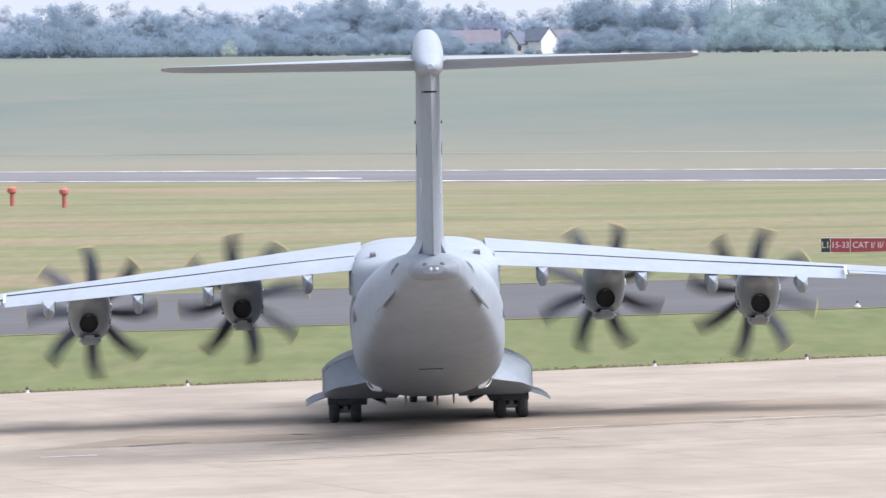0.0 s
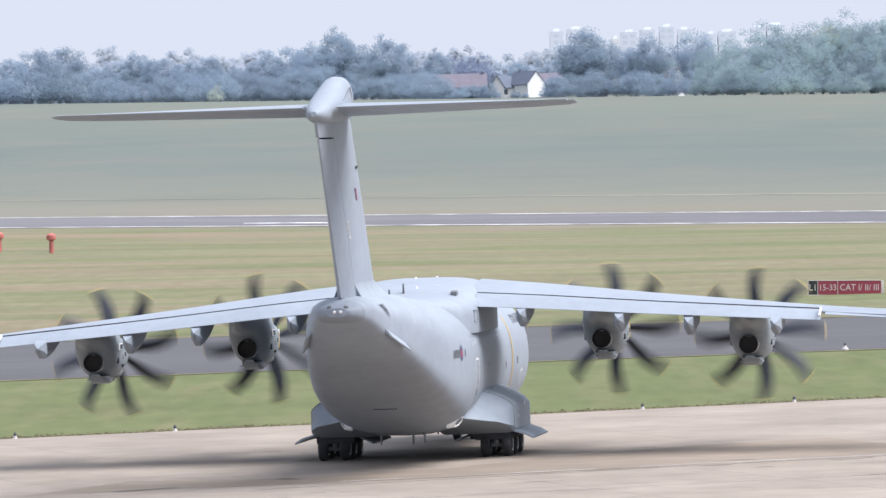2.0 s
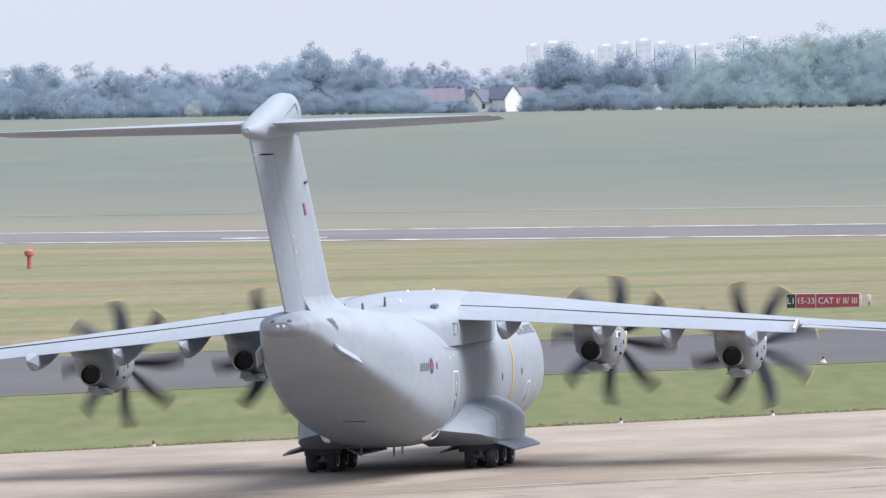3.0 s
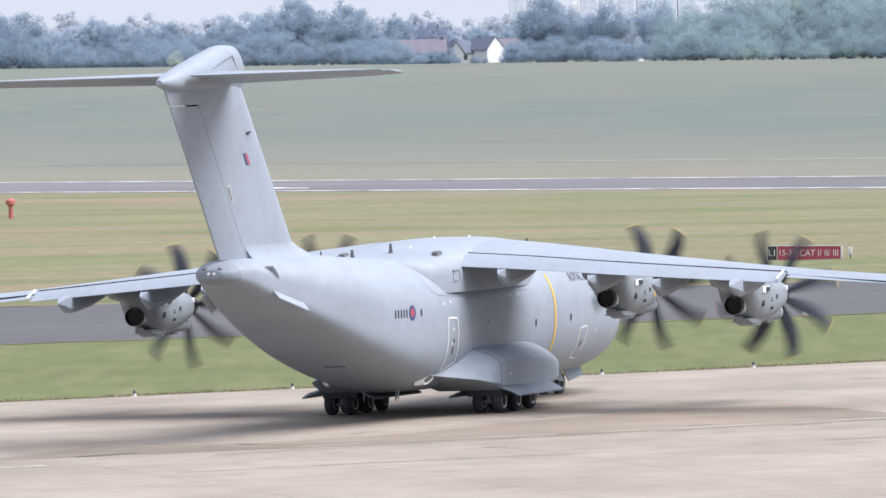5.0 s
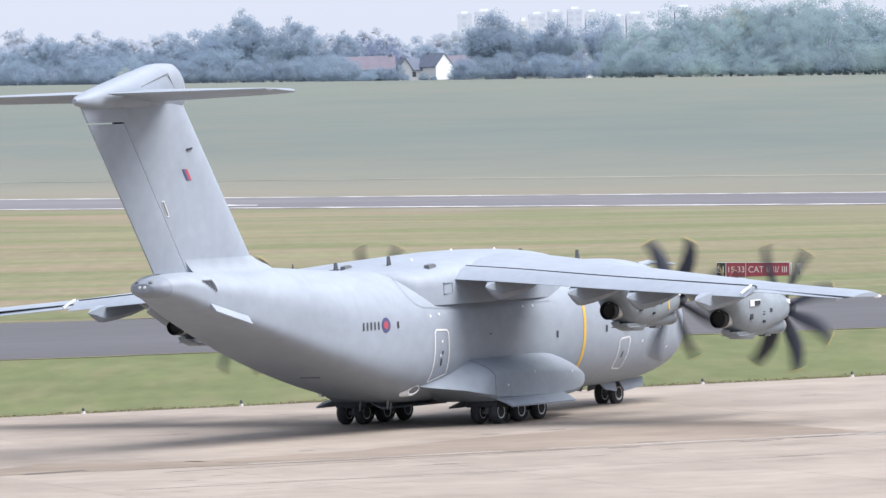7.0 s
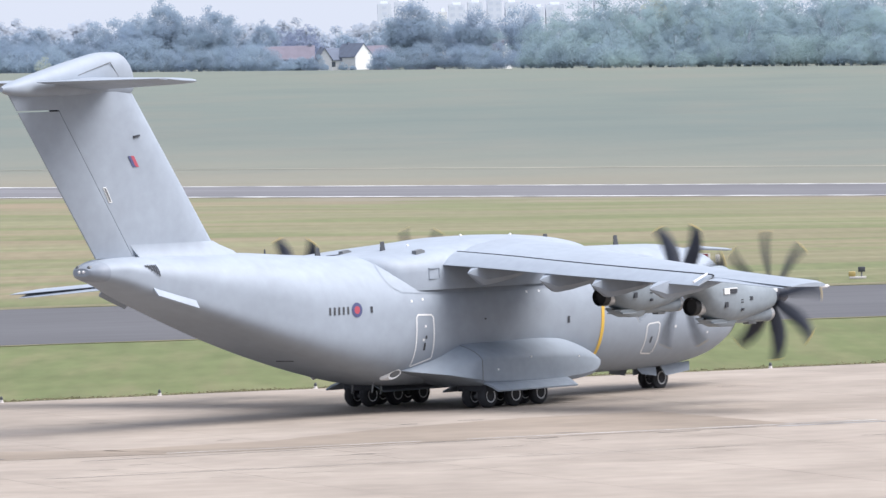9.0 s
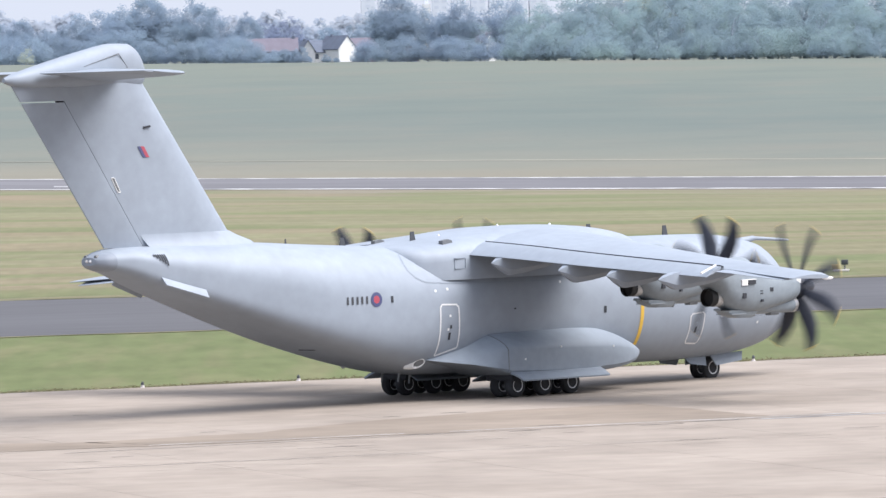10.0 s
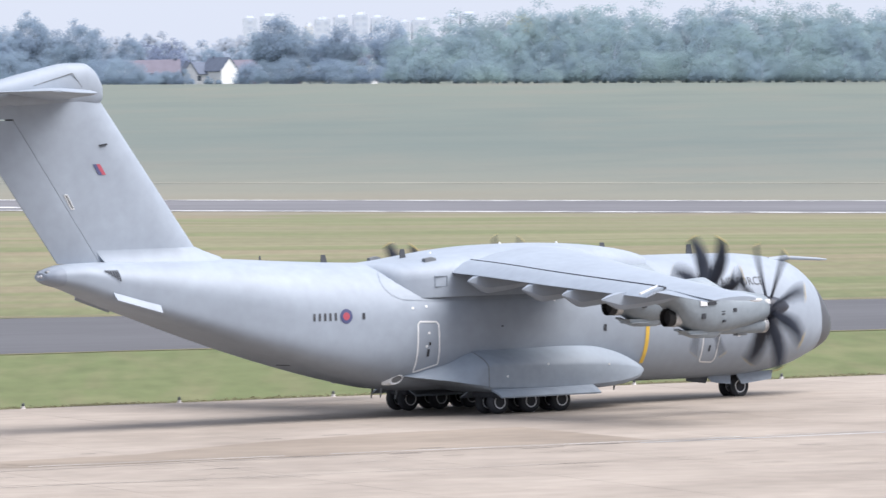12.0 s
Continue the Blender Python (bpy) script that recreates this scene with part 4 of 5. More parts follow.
for x, z, h in ((-10.74, 6.60, 0.22), (-7.55, 6.42, 0.34), (-3.54, 6.42, 0.46), (6.86, 6.55, 0.30), (11.49, 6.22, 0.42)):
    bm = bmesh.new()
    w = 0.16 if h > 0.25 else 0.04
    loft(bm, [[Vector((x + w, 0.03, z - 0.05)), Vector((x - w, 0.03, z - 0.05)), Vector((x - w, -0.03, z - 0.05)), Vector((x + w, -0.03, z - 0.05))], [Vector((x + w * 0.4, 0.012, z + h)), Vector((x - w * 0.9, 0.012, z + h)), Vector((x - w * 0.9, -0.012, z + h)), Vector((x + w * 0.4, -0.012, z + h))]])
    part("blade_aerial", bm, INK, A, "dark blade aerial", smooth=0)
for x, y in ((-2.4, -0.35), (1.6, 0.2), (4.2, -0.3)):
    bm = bmesh.new()
    lathe(bm, [(f_t(x) - 0.06, 0.06), (f_t(x) + 0.03, 0.055), (f_t(x) + 0.07, 0.035), (f_t(x) + 0.08, 0.008)], "z", 12, (x, y, 0))
    part("beacon_dome", bm, WHITE, A, "small white dome on the wing fairing")
for y in (0.30, -0.30):
    bm = bmesh.new()
    lathe(bm, [(-0.10, 0.03), (-0.07, 0.09), (0.0, 0.11), (0.1, 0.10)], "x", 12, (-21.30, y, 6.44))
    part("tail_dome", bm, GEAR, A, "small dark dome at the tail tip")
bm = bmesh.new()
rod(bm, (15.2, -0.75, 5.80), (16.2, -0.75, 5.93), 0.17, 0.11, 14)
rod(bm, (16.2, -0.75, 5.93), (18.1, -0.75, 5.80), 0.085, 0.06, 14)
rod(bm, (18.1, -0.75, 5.80), (18.4, -0.75, 5.78), 0.05, 0.03, 14)
part("refuelling_probe", bm, GREY, A)
for s in (-1, 1):
    bm = bmesh.new()
    loft(bm, [[Vector((x, s * 1.86, z0)), Vector((x, s * 2.12, z0)), Vector((x, s * 2.10, z0 + h)), Vector((x, s * 1.88, z0 + h))] for x, z0, h in ((-3.9, 6.10, 0.40), (-3.55, 6.12, 0.44), (-3.35, 6.20, 0.30))])
    part("air_scoop", bm, GEAR, A, "dark air scoop on the wing fairing", smooth=0)
    bm = bmesh.new()
    for x0, x1, z0, z1 in ((-3.9, -3.3, 5.34, 5.37), (-3.9, -3.3, 5.76, 5.79), (-3.9, -3.87, 5.37, 5.76), (-3.33, -3.3, 5.37, 5.76)):
        yf = f_w((x0 + x1) / 2) + 0.06
        box(bm, x0, x1, s * (yf - 0.2), s * (yf + 0.012), z0, z1)
    part("panel_outline", bm, GREY_B, A, smooth=0)
    for x0, x1, m_, lb in ((-18.80, -18.62, RED, "red half of the fin flash"), (-18.96, -18.80, BLUE, "dark blue half of the fin flash")):
        bm = bmesh.new()
        yy = s * 0.452
        loft(bm, [[Vector((x0 + dx, yy, 10.33 if dx > 0 else 10.77)) for dx in (0.14, -0.14)] + [Vector((x1 + dx, yy, 10.33 if dx > 0 else 10.77)) for dx in (-0.14, 0.14)],
                  [Vector((x0 + dx, yy + s * 0.012, 10.33 if dx > 0 else 10.77)) for dx in (0.14, -0.14)] + [Vector((x1 + dx, yy + s * 0.012, 10.33 if dx > 0 else 10.77)) for dx in (-0.14, 0.14)]])
        part("fin_flash", bm, m_, fin, lb, smooth=0)
    bm = bmesh.new()
    loft(bm, [[Vector((x, s * 0.44, z)), Vector((x, s * 0.50, z)), Vector((x - 0.02, s * 0.50, z + 0.07)), Vector((x - 0.02, s * 0.44, z + 0.07))] for x, z in ((-18.75, 11.48), (-18.40, 11.53))])
    part("fin_vent", bm, GAP, fin, "small dark vent", smooth=0)
    bm = bmesh.new()
    pts = [(-20.43, 9.56), (-20.29, 9.56), (-19.97, 8.98), (-20.11, 8.98)]
    loft(bm, [[Vector((x, s * (fin_y(x, z) + yy), z)) for x, z in pts] for yy in (-0.05, 0.012)])
    part("fin_hatch", bm, GEAR, fin, "dark small hatch on the rudder line", smooth=0)
    bm = bmesh.new()
    for (xa, za), (xb, zb) in zip(pts, pts[1:] + pts[:1]):
        rod(bm, (xa, s * (fin_y(xa, za) + 0.012), za), (xb, s * (fin_y(xb, zb) + 0.012), zb), 0.019, seg=5)
    part("fin_hatch_outline", bm, WHITE, fin, "white outline of a small hatch")
    bm = bmesh.new()
    pts = [(-21.9, 13.98), (-20.05, 14.46), (-19.6, 13.92), (-19.62, 13.90)]
    for (xa, za), (xb, zb) in zip(pts, pts[1:]):
        rod(bm, (xa, s * 0.545, za), (xb, s * 0.53, zb), 0.018, seg=5)
    part("bullet_panel_line", bm, GEAR, fin)
    bm = bmesh.new()
    hull_strip(bm, [(-5.9, 6.12), (-6.15, 5.92), (-6.30, 5.65), (-6.25, 5.35), (-6.0, 5.08), (-5.53, 4.88), (-4.17, 4.79), (-2.45, 4.73), (1.0, 4.70), (4.5, 4.75)], 0.022, s, off=0.03)
    part("fairing_panel_line", bm, GREY_B, A)
    bm = bmesh.new()
    loft(bm, [[Vector((x, s * (p + o), z + o)) for x, o in ((-2.135, 0.012), (-2.105, 0.012), (-2.105, -0.01), (-2.135, -0.01))] for p, z in sponson_ring(-2.12)[3:13]])
    part("sponson_panel_line", bm, GEAR, A, smooth=0)
bm = bmesh.new()
box(bm, -9.75, -9.62, -0.45, 0.45, h_b(-9.7) - 0.015, h_b(-9.7) + 0.1)
part("ramp_slot", bm, GAP, A, "dark slot in the cargo ramp", smooth=0)
for x, y in ((-4.6, 0.9), (-4.2, -0.3), (-5.4, -0.9), (7.6, 0.3)):
    bm = bmesh.new()
    rod(bm, (x, y, h_b(x) + 0.06), (x - 0.08, y, h_b(x) - 0.36), 0.05, 0.03, 8)
    part("drain_mast", bm, GEAR, A)

# ---------------------------------------------------------------- paved surfaces
bm = bmesh.new()
vs = [bm.verts.new(apron(u, v, -0.06)) for u, v in ((-900, 0), (900, 0), (900, 420), (-900, 420))]
bm.faces.new(vs)
apron_ob = finish("pavement_apron", bm, APRON_BASE, smooth=0)
tagged(apron_ob, "weathered beige concrete apron with jointed slabs", "apron", kind="structure")

tw = finish("road_taxiway", sheet([-900, -300, -60, -20, 20, 60, 300, 900], [0, 1], -0.08, lambda x, y: (x, 391.2 + 0.083 * min(max(x, -60), 60) if y == 0 else 451 - 0.07 * min(max(x, -60), 60))), ASPHALT, smooth=0)
tagged(tw, "dark grey asphalt taxiway between grass strips", "taxiway", kind="structure")
rw_x = [-1500, -600, -300, -160, -120, -80, -40, 0, 40, 80, 120, 160, 230, 600, 1500]
rw = finish("road_runway", sheet(rw_x, [760.3, 805.6], -0.075), RUNWAY, smooth=0)
tagged(rw, "pale worn asphalt runway with white edge lines", "runway", kind="structure")
for y0, y1 in ((760.4, 763.2), (802.8, 805.2)):
    l_ob = finish("road_line", sheet(rw_x, [y0, y1], -0.05), LINE, smooth=0)
    tagged(l_ob, "worn white runway edge line", "road marking", kind="structure")
l_ob = finish("road_mark", sheet([-23.4, -18, -12.3], [771.0, 775.5], -0.05), LINE, smooth=0)
tagged(l_ob, "worn white touchdown block on the runway", "road marking", kind="structure")
l_ob = finish("ground_verge", sheet([-300, -100] + [-60 + 2.5 * k for k in range(49)] + [100, 300], [0, 1], -0.07, lambda x, y: (x, 391.2 + 0.083 * min(max(x, -60), 60) - (0.9 + 0.4 * math.sin(x * 0.7)) * (1 - y))), GRASS_T, smooth=0)
tagged(l_ob, "thin strip of pale dry grass along the taxiway", "grass", kind="structure")
# dry verge beyond the taxiway
l_ob = finish("ground_verge", sheet([-300, -100] + [-60 + 2.5 * k for k in range(49)] + [100, 300], [0, 1], -0.075, lambda x, y: (x, 451.2 - 0.07 * min(max(x, -60), 60) + y * 4.4 + 0.8 * math.sin(x * 0.4))), GRASS_T, smooth=0)
tagged(l_ob, "strip of pale dry grass along the taxiway", "grass", kind="structure")


def apron_line(u0, v0, u1, v1, w, material, name, label):
    a, b = Vector((u0, v0)), Vector((u1, v1))
    n = Vector((-(b - a).y, (b - a).x)).normalized() * w / 2
    bm = bmesh.new()
    k = 14
    rows = []
    for i in range(k + 1):
        p = a.lerp(b, i / k)
        j = random.uniform(0.7, 1.15)
        rows.append((bm.verts.new(apron(*(p + n * j), 0.006)), bm.verts.new(apron(*(p - n * j), 0.006))))
    for p, q in zip(rows, rows[1:]):
        bm.faces.new((p[0], q[0], q[1], p[1]))
    return tagged(finish(name, bm, material, smooth=0), label, "road marking", kind="structure")


def to_uv(x, y):
    d = Vector((x, y, 0)) - E_ORG
    return d.dot(E_DIR), d.dot(E_NRM)


for (x0, y0, x1, y1, w, m_, name, label) in (
        (-8.0, 267.2, 10.8, 275.3, 0.22, PALE_LINE, "road_line", "faded pale line across the apron"),
        (10.8, 275.3, 45.0, 286.5, 0.22, PALE_LINE, "road_line", "faded pale line across the apron"),
        (18.0, 277.0, 33.0, 281.9, 0.35, LINE, "road_line", "worn white line across the apron"),
        (-16.0, 263.0, -14.0, 263.5, 0.5, LINE, "road_line", "short worn white mark on the apron"),
        (-13.2, 268.8, -11.0, 270.4, 0.5, TARMARK, "pavement_patch", "dark tar repair on the apron"),
        (-5.0, 271.0, 4.5, 274.04, 0.16, LINE, "joint_seal", "pale sealed joint between concrete slabs"), (6.2, 274.6, 22.0, 279.64, 0.20, LINE, "joint_seal", "pale sealed joint between concrete slabs"),
        (23.0, 279.96, 38.0, 284.76, 0.15, LINE, "joint_seal", "pale sealed joint between concrete slabs"),
        (9.6, 277.0, 10.6, 277.35, 0.30, TARMARK, "pavement_patch", "dark tar repair on the apron"), (15.5, 276.6, 17.2, 277.1, 0.25, TARMARK, "pavement_patch", "dark tar repair on the apron"),
        (-9.0, 256.0, 16.0, 264.0, 0.20, PALE_LINE, "road_line", "faded pale line across the apron")):
    apron_line(*to_uv(x0, y0), *to_uv(x1, y1), w, m_, name, label)



def bays(corners, material, label, lift):
    """An older run of concrete, its edge a little broken."""
    rb = random.Random(17)
    ring = []
    for (x0, y0), (x1, y1) in zip(corners, corners[1:] + corners[:1]):
        k = max(2, int(math.hypot(x1 - x0, y1 - y0) / 0.8))
        for i in range(k):
            q = i / k
            ring.append((x0 + (x1 - x0) * q + rb.uniform(-0.08, 0.08), y0 + (y1 - y0) * q + rb.uniform(-0.22, 0.22)))
    b = bmesh.new()
    b.faces.new([b.verts.new((x, y, lift)) for x, y in ring])
    bmesh.ops.triangulate(b, faces=b.faces[:])
    return tagged(finish("pavement_patch", b, material, smooth=0), label, "apron", kind="structure")


bays([(14.1, 292.0), (18.9, 277.9), (10.0, 274.6), (2.0, 272.4), (-4.0, 270.5), (-7.5, 274.5), (-1.0, 278.0), (3.2, 284.5), (8.7, 289.7)], CONCRETE_OLD, "run of older brown concrete bays", 0.005)
bays([(-13.0, 276.2), (-7.5, 274.5), (-4.0, 270.5), (-11.0, 269.2), (-16.5, 268.0)], CONCRETE_OLD, "brown stained concrete bays", 0.005)
# pale scuffs and dark hairline cracks on the slabs
rs = random.Random(23)
for k in range(46):
    x, y = rs.uniform(-17, 27), rs.uniform(252, 272)
    w, turn = rs.uniform(0.6, 3.2), rs.uniform(0.10, 0.32)
    apron_line(*to_uv(x, y), *to_uv(x + w, y + w * turn), rs.uniform(0.05, 0.15), STREAK, "pavement_scuff", "pale scuffed streak on the concrete")
for x, y, w in ((-13.1, 269.3, 2.2), (4.6, 273.1, 0.8), (8.4, 273.4, 1.2), (13.4, 275.0, 1.6), (10.3, 271.2, 0.8), (16.4, 278.6, 1.2), (3.9, 287.4, 0.7), (6.2, 289.2, 1.0), (-3.2, 279.4, 0.6), (20.5, 268.4, 1.3), (23.5, 272.2, 1.1), (-6.2, 263.4, 0.8),
                (14.8, 309.5, 0.6), (17.8, 312.2, 0.8), (-8.5, 296.2, 0.7), (1.8, 266.0, 0.9), (27.2, 275.2, 0.9)):
    apron_line(*to_uv(x, y), *to_uv(x + w, y + 0.29 * w), rs.uniform(0.10, 0.20), TARMARK, "pavement_crack", "dark crack in the concrete")
# a worn track beyond the runway
l_ob = finish("road_track", sheet(rw_x, [859, 861.6], -0.07), TRACK, smooth=0)
tagged(l_ob, "pale worn track across the far grass", "track", kind="structure")

soil_rows = []
bm = bmesh.new()
for k in range(-120, 160):
    u = k * 0.6
    j = 0.25 * math.sin(u * 0.7) + 0.12 * math.sin(u * 2.3) + random.uniform(-0.1, 0.1)
    soil_rows.append((bm.verts.new(apron(u, 0.02, -0.05)), bm.verts.new(apron(u, -1.1 + j, -0.045))))
for a, b in zip(soil_rows, soil_rows[1:]):
    bm.faces.new((a[0], b[0], b[1], a[1]))
tagged(finish("ground_edge", bm, SOIL, smooth=0), "dark bare soil along the concrete edge", "soil", kind="structure")

# ---------------------------------------------------------------- airfield furniture


def edge_light():
    """A small marker light on a stake."""
    ob = thing("taxiway_light", "small white marker light on a short stake in the grass", "light", "lights along the apron edge")
    b = bmesh.new()
    lathe(b, [(-0.10, 0.19), (0.0, 0.18), (0.04, 0.09), (0.14, 0.07)], "z", 12)
    part("base", b, SIGN_WHT, ob)
    b = bmesh.new()
    lathe(b, [(0.14, 0.05), (0.15, 0.07), (0.23, 0.065), (0.28, 0.04), (0.30, 0.01)], "z", 12)
    part("lamp_head", b, INK, ob, "dark lamp head")
    return ob


first = edge_light()
first.matrix_basis = Matrix.Translation((0.71, 323.4, -0.05))
for k in (-6, -5, -4, -3, -2, -1, 1, 2, 3, 4, 5, 6):
    copy_thing(first, Matrix.Translation((0.71 + 6.83 * k, 323.4 + 2.14 * k, -0.05)))
copy_thing(first, Matrix.Translation((20.06, 393.4, 0.0)))

# mandatory holding sign: black L1 panel, two red panels
sign = thing("airfield_sign", "red and black lit holding position sign with white lettering", "sign", m=Matrix.Translation((25.7, 500, -0.20)) @ pose(0, 0, 0, 0, 1.7, 0))
SZ0, SZ1 = 0.10, 1.05
for x0, x1, m_, words, size in ((-2.58, -1.98, SIGN_BLK, "L1", 0.62), (-1.94, -0.62, SIGN_RED, "15-33", 0.58), (-0.58, 2.36, SIGN_RED, "CAT I/ II/ III", 0.60)):
    bm = bmesh.new()
    box(bm, x0, x1, -0.12, 0.12, SZ0, SZ1, 0.02)
    panel = part("sign_panel", bm, m_, sign, smooth=0)
    bm = bmesh.new()
    for a in ((x0 - 0.012, x1 + 0.012, SZ1, SZ1 + 0.035), (x0 - 0.012, x1 + 0.012, SZ0 - 0.035, SZ0), (x0 - 0.022, x0 + 0.0, SZ0, SZ1), (x1, x1 + 0.022, SZ0, SZ1)):
        box(bm, a[0], a[1], -0.135, 0.135, a[2], a[3])
    part("sign_frame", bm, SIGN_WHT, panel, "white frame", smooth=0)
    cx = (x0 + x1) / 2
    text_on(words, size, panel, SIGN_WHT, lambda u, v, cx=cx: Vector((cx + u * 0.92, -0.13, (SZ0 + SZ1) / 2 + v)))
bm = bmesh.new()
box(bm, 2.38, 2.52, -0.13, 0.13, SZ0, SZ1, 0.02)
part("sign_end_cap", bm, SIGN_WHT, sign)
for x in (-2.3, -1.3, 0.2, 1.8):
    bm = bmesh.new()
    rod(bm, (x, 0, -0.25), (x, 0, SZ0), 0.05)
    part("sign_leg", bm, GEAR, sign)
guard = thing("guard_light", "small pale guard light on a leg beside the sign", "light", m=Matrix.Translation((28.75, 500, -0.25)))
bm = bmesh.new()
rod(bm, (0, 0, -0.1), (0, 0, 0.45), 0.05)
part("leg", bm, GEAR, guard)
bm = bmesh.new()
box(bm, -0.14, 0.14, -0.12, 0.12, 0.42, 0.95, 0.04)
part("lamp_head", bm, SIGN_WHT, guard)

cart = thing("runway_guard_light", "pair of dark and yellow guard lamps on a low frame", "light", m=Matrix.Translation((35.34, 462, -0.08)))
bm = bmesh.new()
box(bm, -0.5, 0.55, -0.15, 0.15, 0.0, 0.14, 0.02)
part("base", bm, SIGN_WHT, cart)
for x, z, m_ in ((-0.33, 0.14, YTIP), (0.28, 0.42, INK)):
    bm = bmesh.new()
    box(bm, x - 0.22, x + 0.22, -0.12, 0.12, z, z + 0.32, 0.04)
    part("lamp_head", bm, m_, cart)
bm = bmesh.new()
rod(bm, (0.28, 0, 0.1), (0.28, 0, 0.45), 0.05)
part("leg", bm, GEAR, cart)


def marker_post(x, y, z):
    ob = thing("marker_post", "red-orange mushroom-topped marker post in the grass", "post", "marker posts before the runway", Matrix.Translation((x, y, z)))
    b = bmesh.new()
    lathe(b, [(-0.3, 0.20), (0.05, 0.22), (1.0, 0.20), (1.05, 0.16)], "z", 16)
    part("post", b, ORANGE, ob)
    b = bmesh.new()
    lathe(b, [(1.0, 0.20), (1.12, 0.42), (1.32, 0.45), (1.50, 0.42), (1.66, 0.22), (1.70, 0.02)], "z", 18)
    part("cap", b, ORANGE, ob)
    return ob


marker_post(-37.68, 666.25, 1.55)
marker_post(-42.86, 673.5, 1.70)

# ---------------------------------------------------------------- trees


def leaf_cloud(rng, height, spread, low, count, size, lobes=110):
    """Leaf clumps gathered in many overlapping boughs of uneven size, with gaps between them."""
    full = low < 0.15                                   # leaves to the ground
    zc = height * (0.30 if full else low + (1 - low) * 0.42)
    mid, axis, rad = [], [], []
    waves = [(rng.normal(size=3) * rng.uniform(1.0, 4.0), rng.uniform(0, 6.28), rng.uniform(0.05, 0.12)) for _ in range(6)]
    for k in range(lobes):
        d = rng.normal(size=3)
        d /= np.linalg.norm(d)
        if full and d[2] < 0:
            d[2] *= 0.8
        f = (1 + sum(a * math.cos(w @ d + q) for w, q, a in waves)) * rng.uniform(0.45, 1.0) ** 0.5
        r = spread * rng.uniform(0.16, 0.32) * (1.15 - 0.25 * max(0.0, d[2]))
        wide = 1.0 / max(0.55, math.sqrt(max(0.0, 1 - d[2] ** 2))) if full and d[2] < 0 else 1.0
        up = (height - zc) - 0.6 * r
        dn = zc - height * low - 0.3 * r
        mid.append((d[0] * f * (spread - 0.7 * r) * wide, d[1] * f * (spread - 0.7 * r) * wide, zc + d[2] * f * (up if d[2] > 0 else dn)))
        axis.append(d), rad.append(r)
    mid, axis, rad = np.array(mid), np.array(axis), np.array(rad)
    share = rad ** 2 / (rad ** 2).sum()
    pick = rng.choice(lobes, size=count, p=share)
    q = rng.normal(size=(count, 3))
    q /= np.linalg.norm(q, axis=1)[:, None]
    reach = rng.uniform(0.02, 1.0, count) ** 0.45 * (1 + 0.10 * rng.normal(size=count))
    p = mid[pick] + q * (rad[pick] * reach)[:, None] * np.array((1.0, 1.0, 0.82))
    p[:, 2] = np.maximum(p[:, 2], 0.05)
    nn = q * 0.22 + axis[pick] * 0.10 + np.array((0, -0.70, 0.55)) + rng.normal(size=(count, 3)) * 0.30
    nn /= np.linalg.norm(nn, axis=1)[:, None]
    u = np.cross(nn, rng.normal(size=(count, 3)))
    u /= np.linalg.norm(u, axis=1)[:, None]
    v = np.cross(nn, u)
    sz = (size * rng.uniform(0.55, 1.35, count))[:, None]
    verts = np.stack([p + u * sz, p + v * sz * 0.8 - u * sz * 0.5, p - v * sz * 0.8 - u * sz * 0.5], 1).reshape(-1, 3)
    return verts.tolist(), np.arange(count * 3).reshape(-1, 3).tolist()


def make_tree(seed, height, spread, low, leaf, material, label, count=4600, name="tree"):
    """low: the crown's lower end as a share of the height."""
    rng = np.random.default_rng(seed)
    ob = thing(name, label, "tree", "trees along the far field edge")
    b = bmesh.new()
    rod(b, (0, 0, -1.0), (0, 0, height * 0.55), 0.026 * height, 0.012 * height, 9)
    for k in range(11):
        a, h = rng.uniform(0, 2 * math.pi), rng.uniform(max(0.25, low + 0.1), 0.85)
        r = spread * rng.uniform(0.3, 0.7)
        rod(b, (0, 0, height * min(0.5, h * 0.6)), (r * math.cos(a), r * math.sin(a), height * h), 0.006 * height, 0.002 * height, 5)
    part("trunk", b, BARK, ob)
    me = bpy.data.meshes.new("crown")
    vv, ff = leaf_cloud(rng, height, spread, low, count, leaf)
    me.from_pydata(vv, [], ff)
    me.materials.append(material)
    c = new("crown", me)
    c.parent = ob
    return ob


L_A = "broad hazy green tree in full leaf at the field edge"
L_B = "low bushy green tree with leaves to the ground"
L_W = "green woodland tree with a dense uneven crown"
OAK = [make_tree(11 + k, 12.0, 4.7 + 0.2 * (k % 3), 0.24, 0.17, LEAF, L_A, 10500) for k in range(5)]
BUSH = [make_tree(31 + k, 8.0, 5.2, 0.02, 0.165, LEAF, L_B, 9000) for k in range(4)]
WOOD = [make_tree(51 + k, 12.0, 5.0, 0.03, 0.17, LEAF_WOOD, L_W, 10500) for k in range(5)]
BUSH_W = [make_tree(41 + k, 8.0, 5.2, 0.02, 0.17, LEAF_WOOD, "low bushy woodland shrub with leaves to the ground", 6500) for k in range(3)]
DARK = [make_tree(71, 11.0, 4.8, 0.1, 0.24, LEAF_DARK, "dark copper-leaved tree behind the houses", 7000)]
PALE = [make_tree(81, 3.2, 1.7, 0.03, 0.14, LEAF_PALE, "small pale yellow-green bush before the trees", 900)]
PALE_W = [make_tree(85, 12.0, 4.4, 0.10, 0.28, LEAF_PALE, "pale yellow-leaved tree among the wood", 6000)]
USED = set()
rt = random.Random(5)


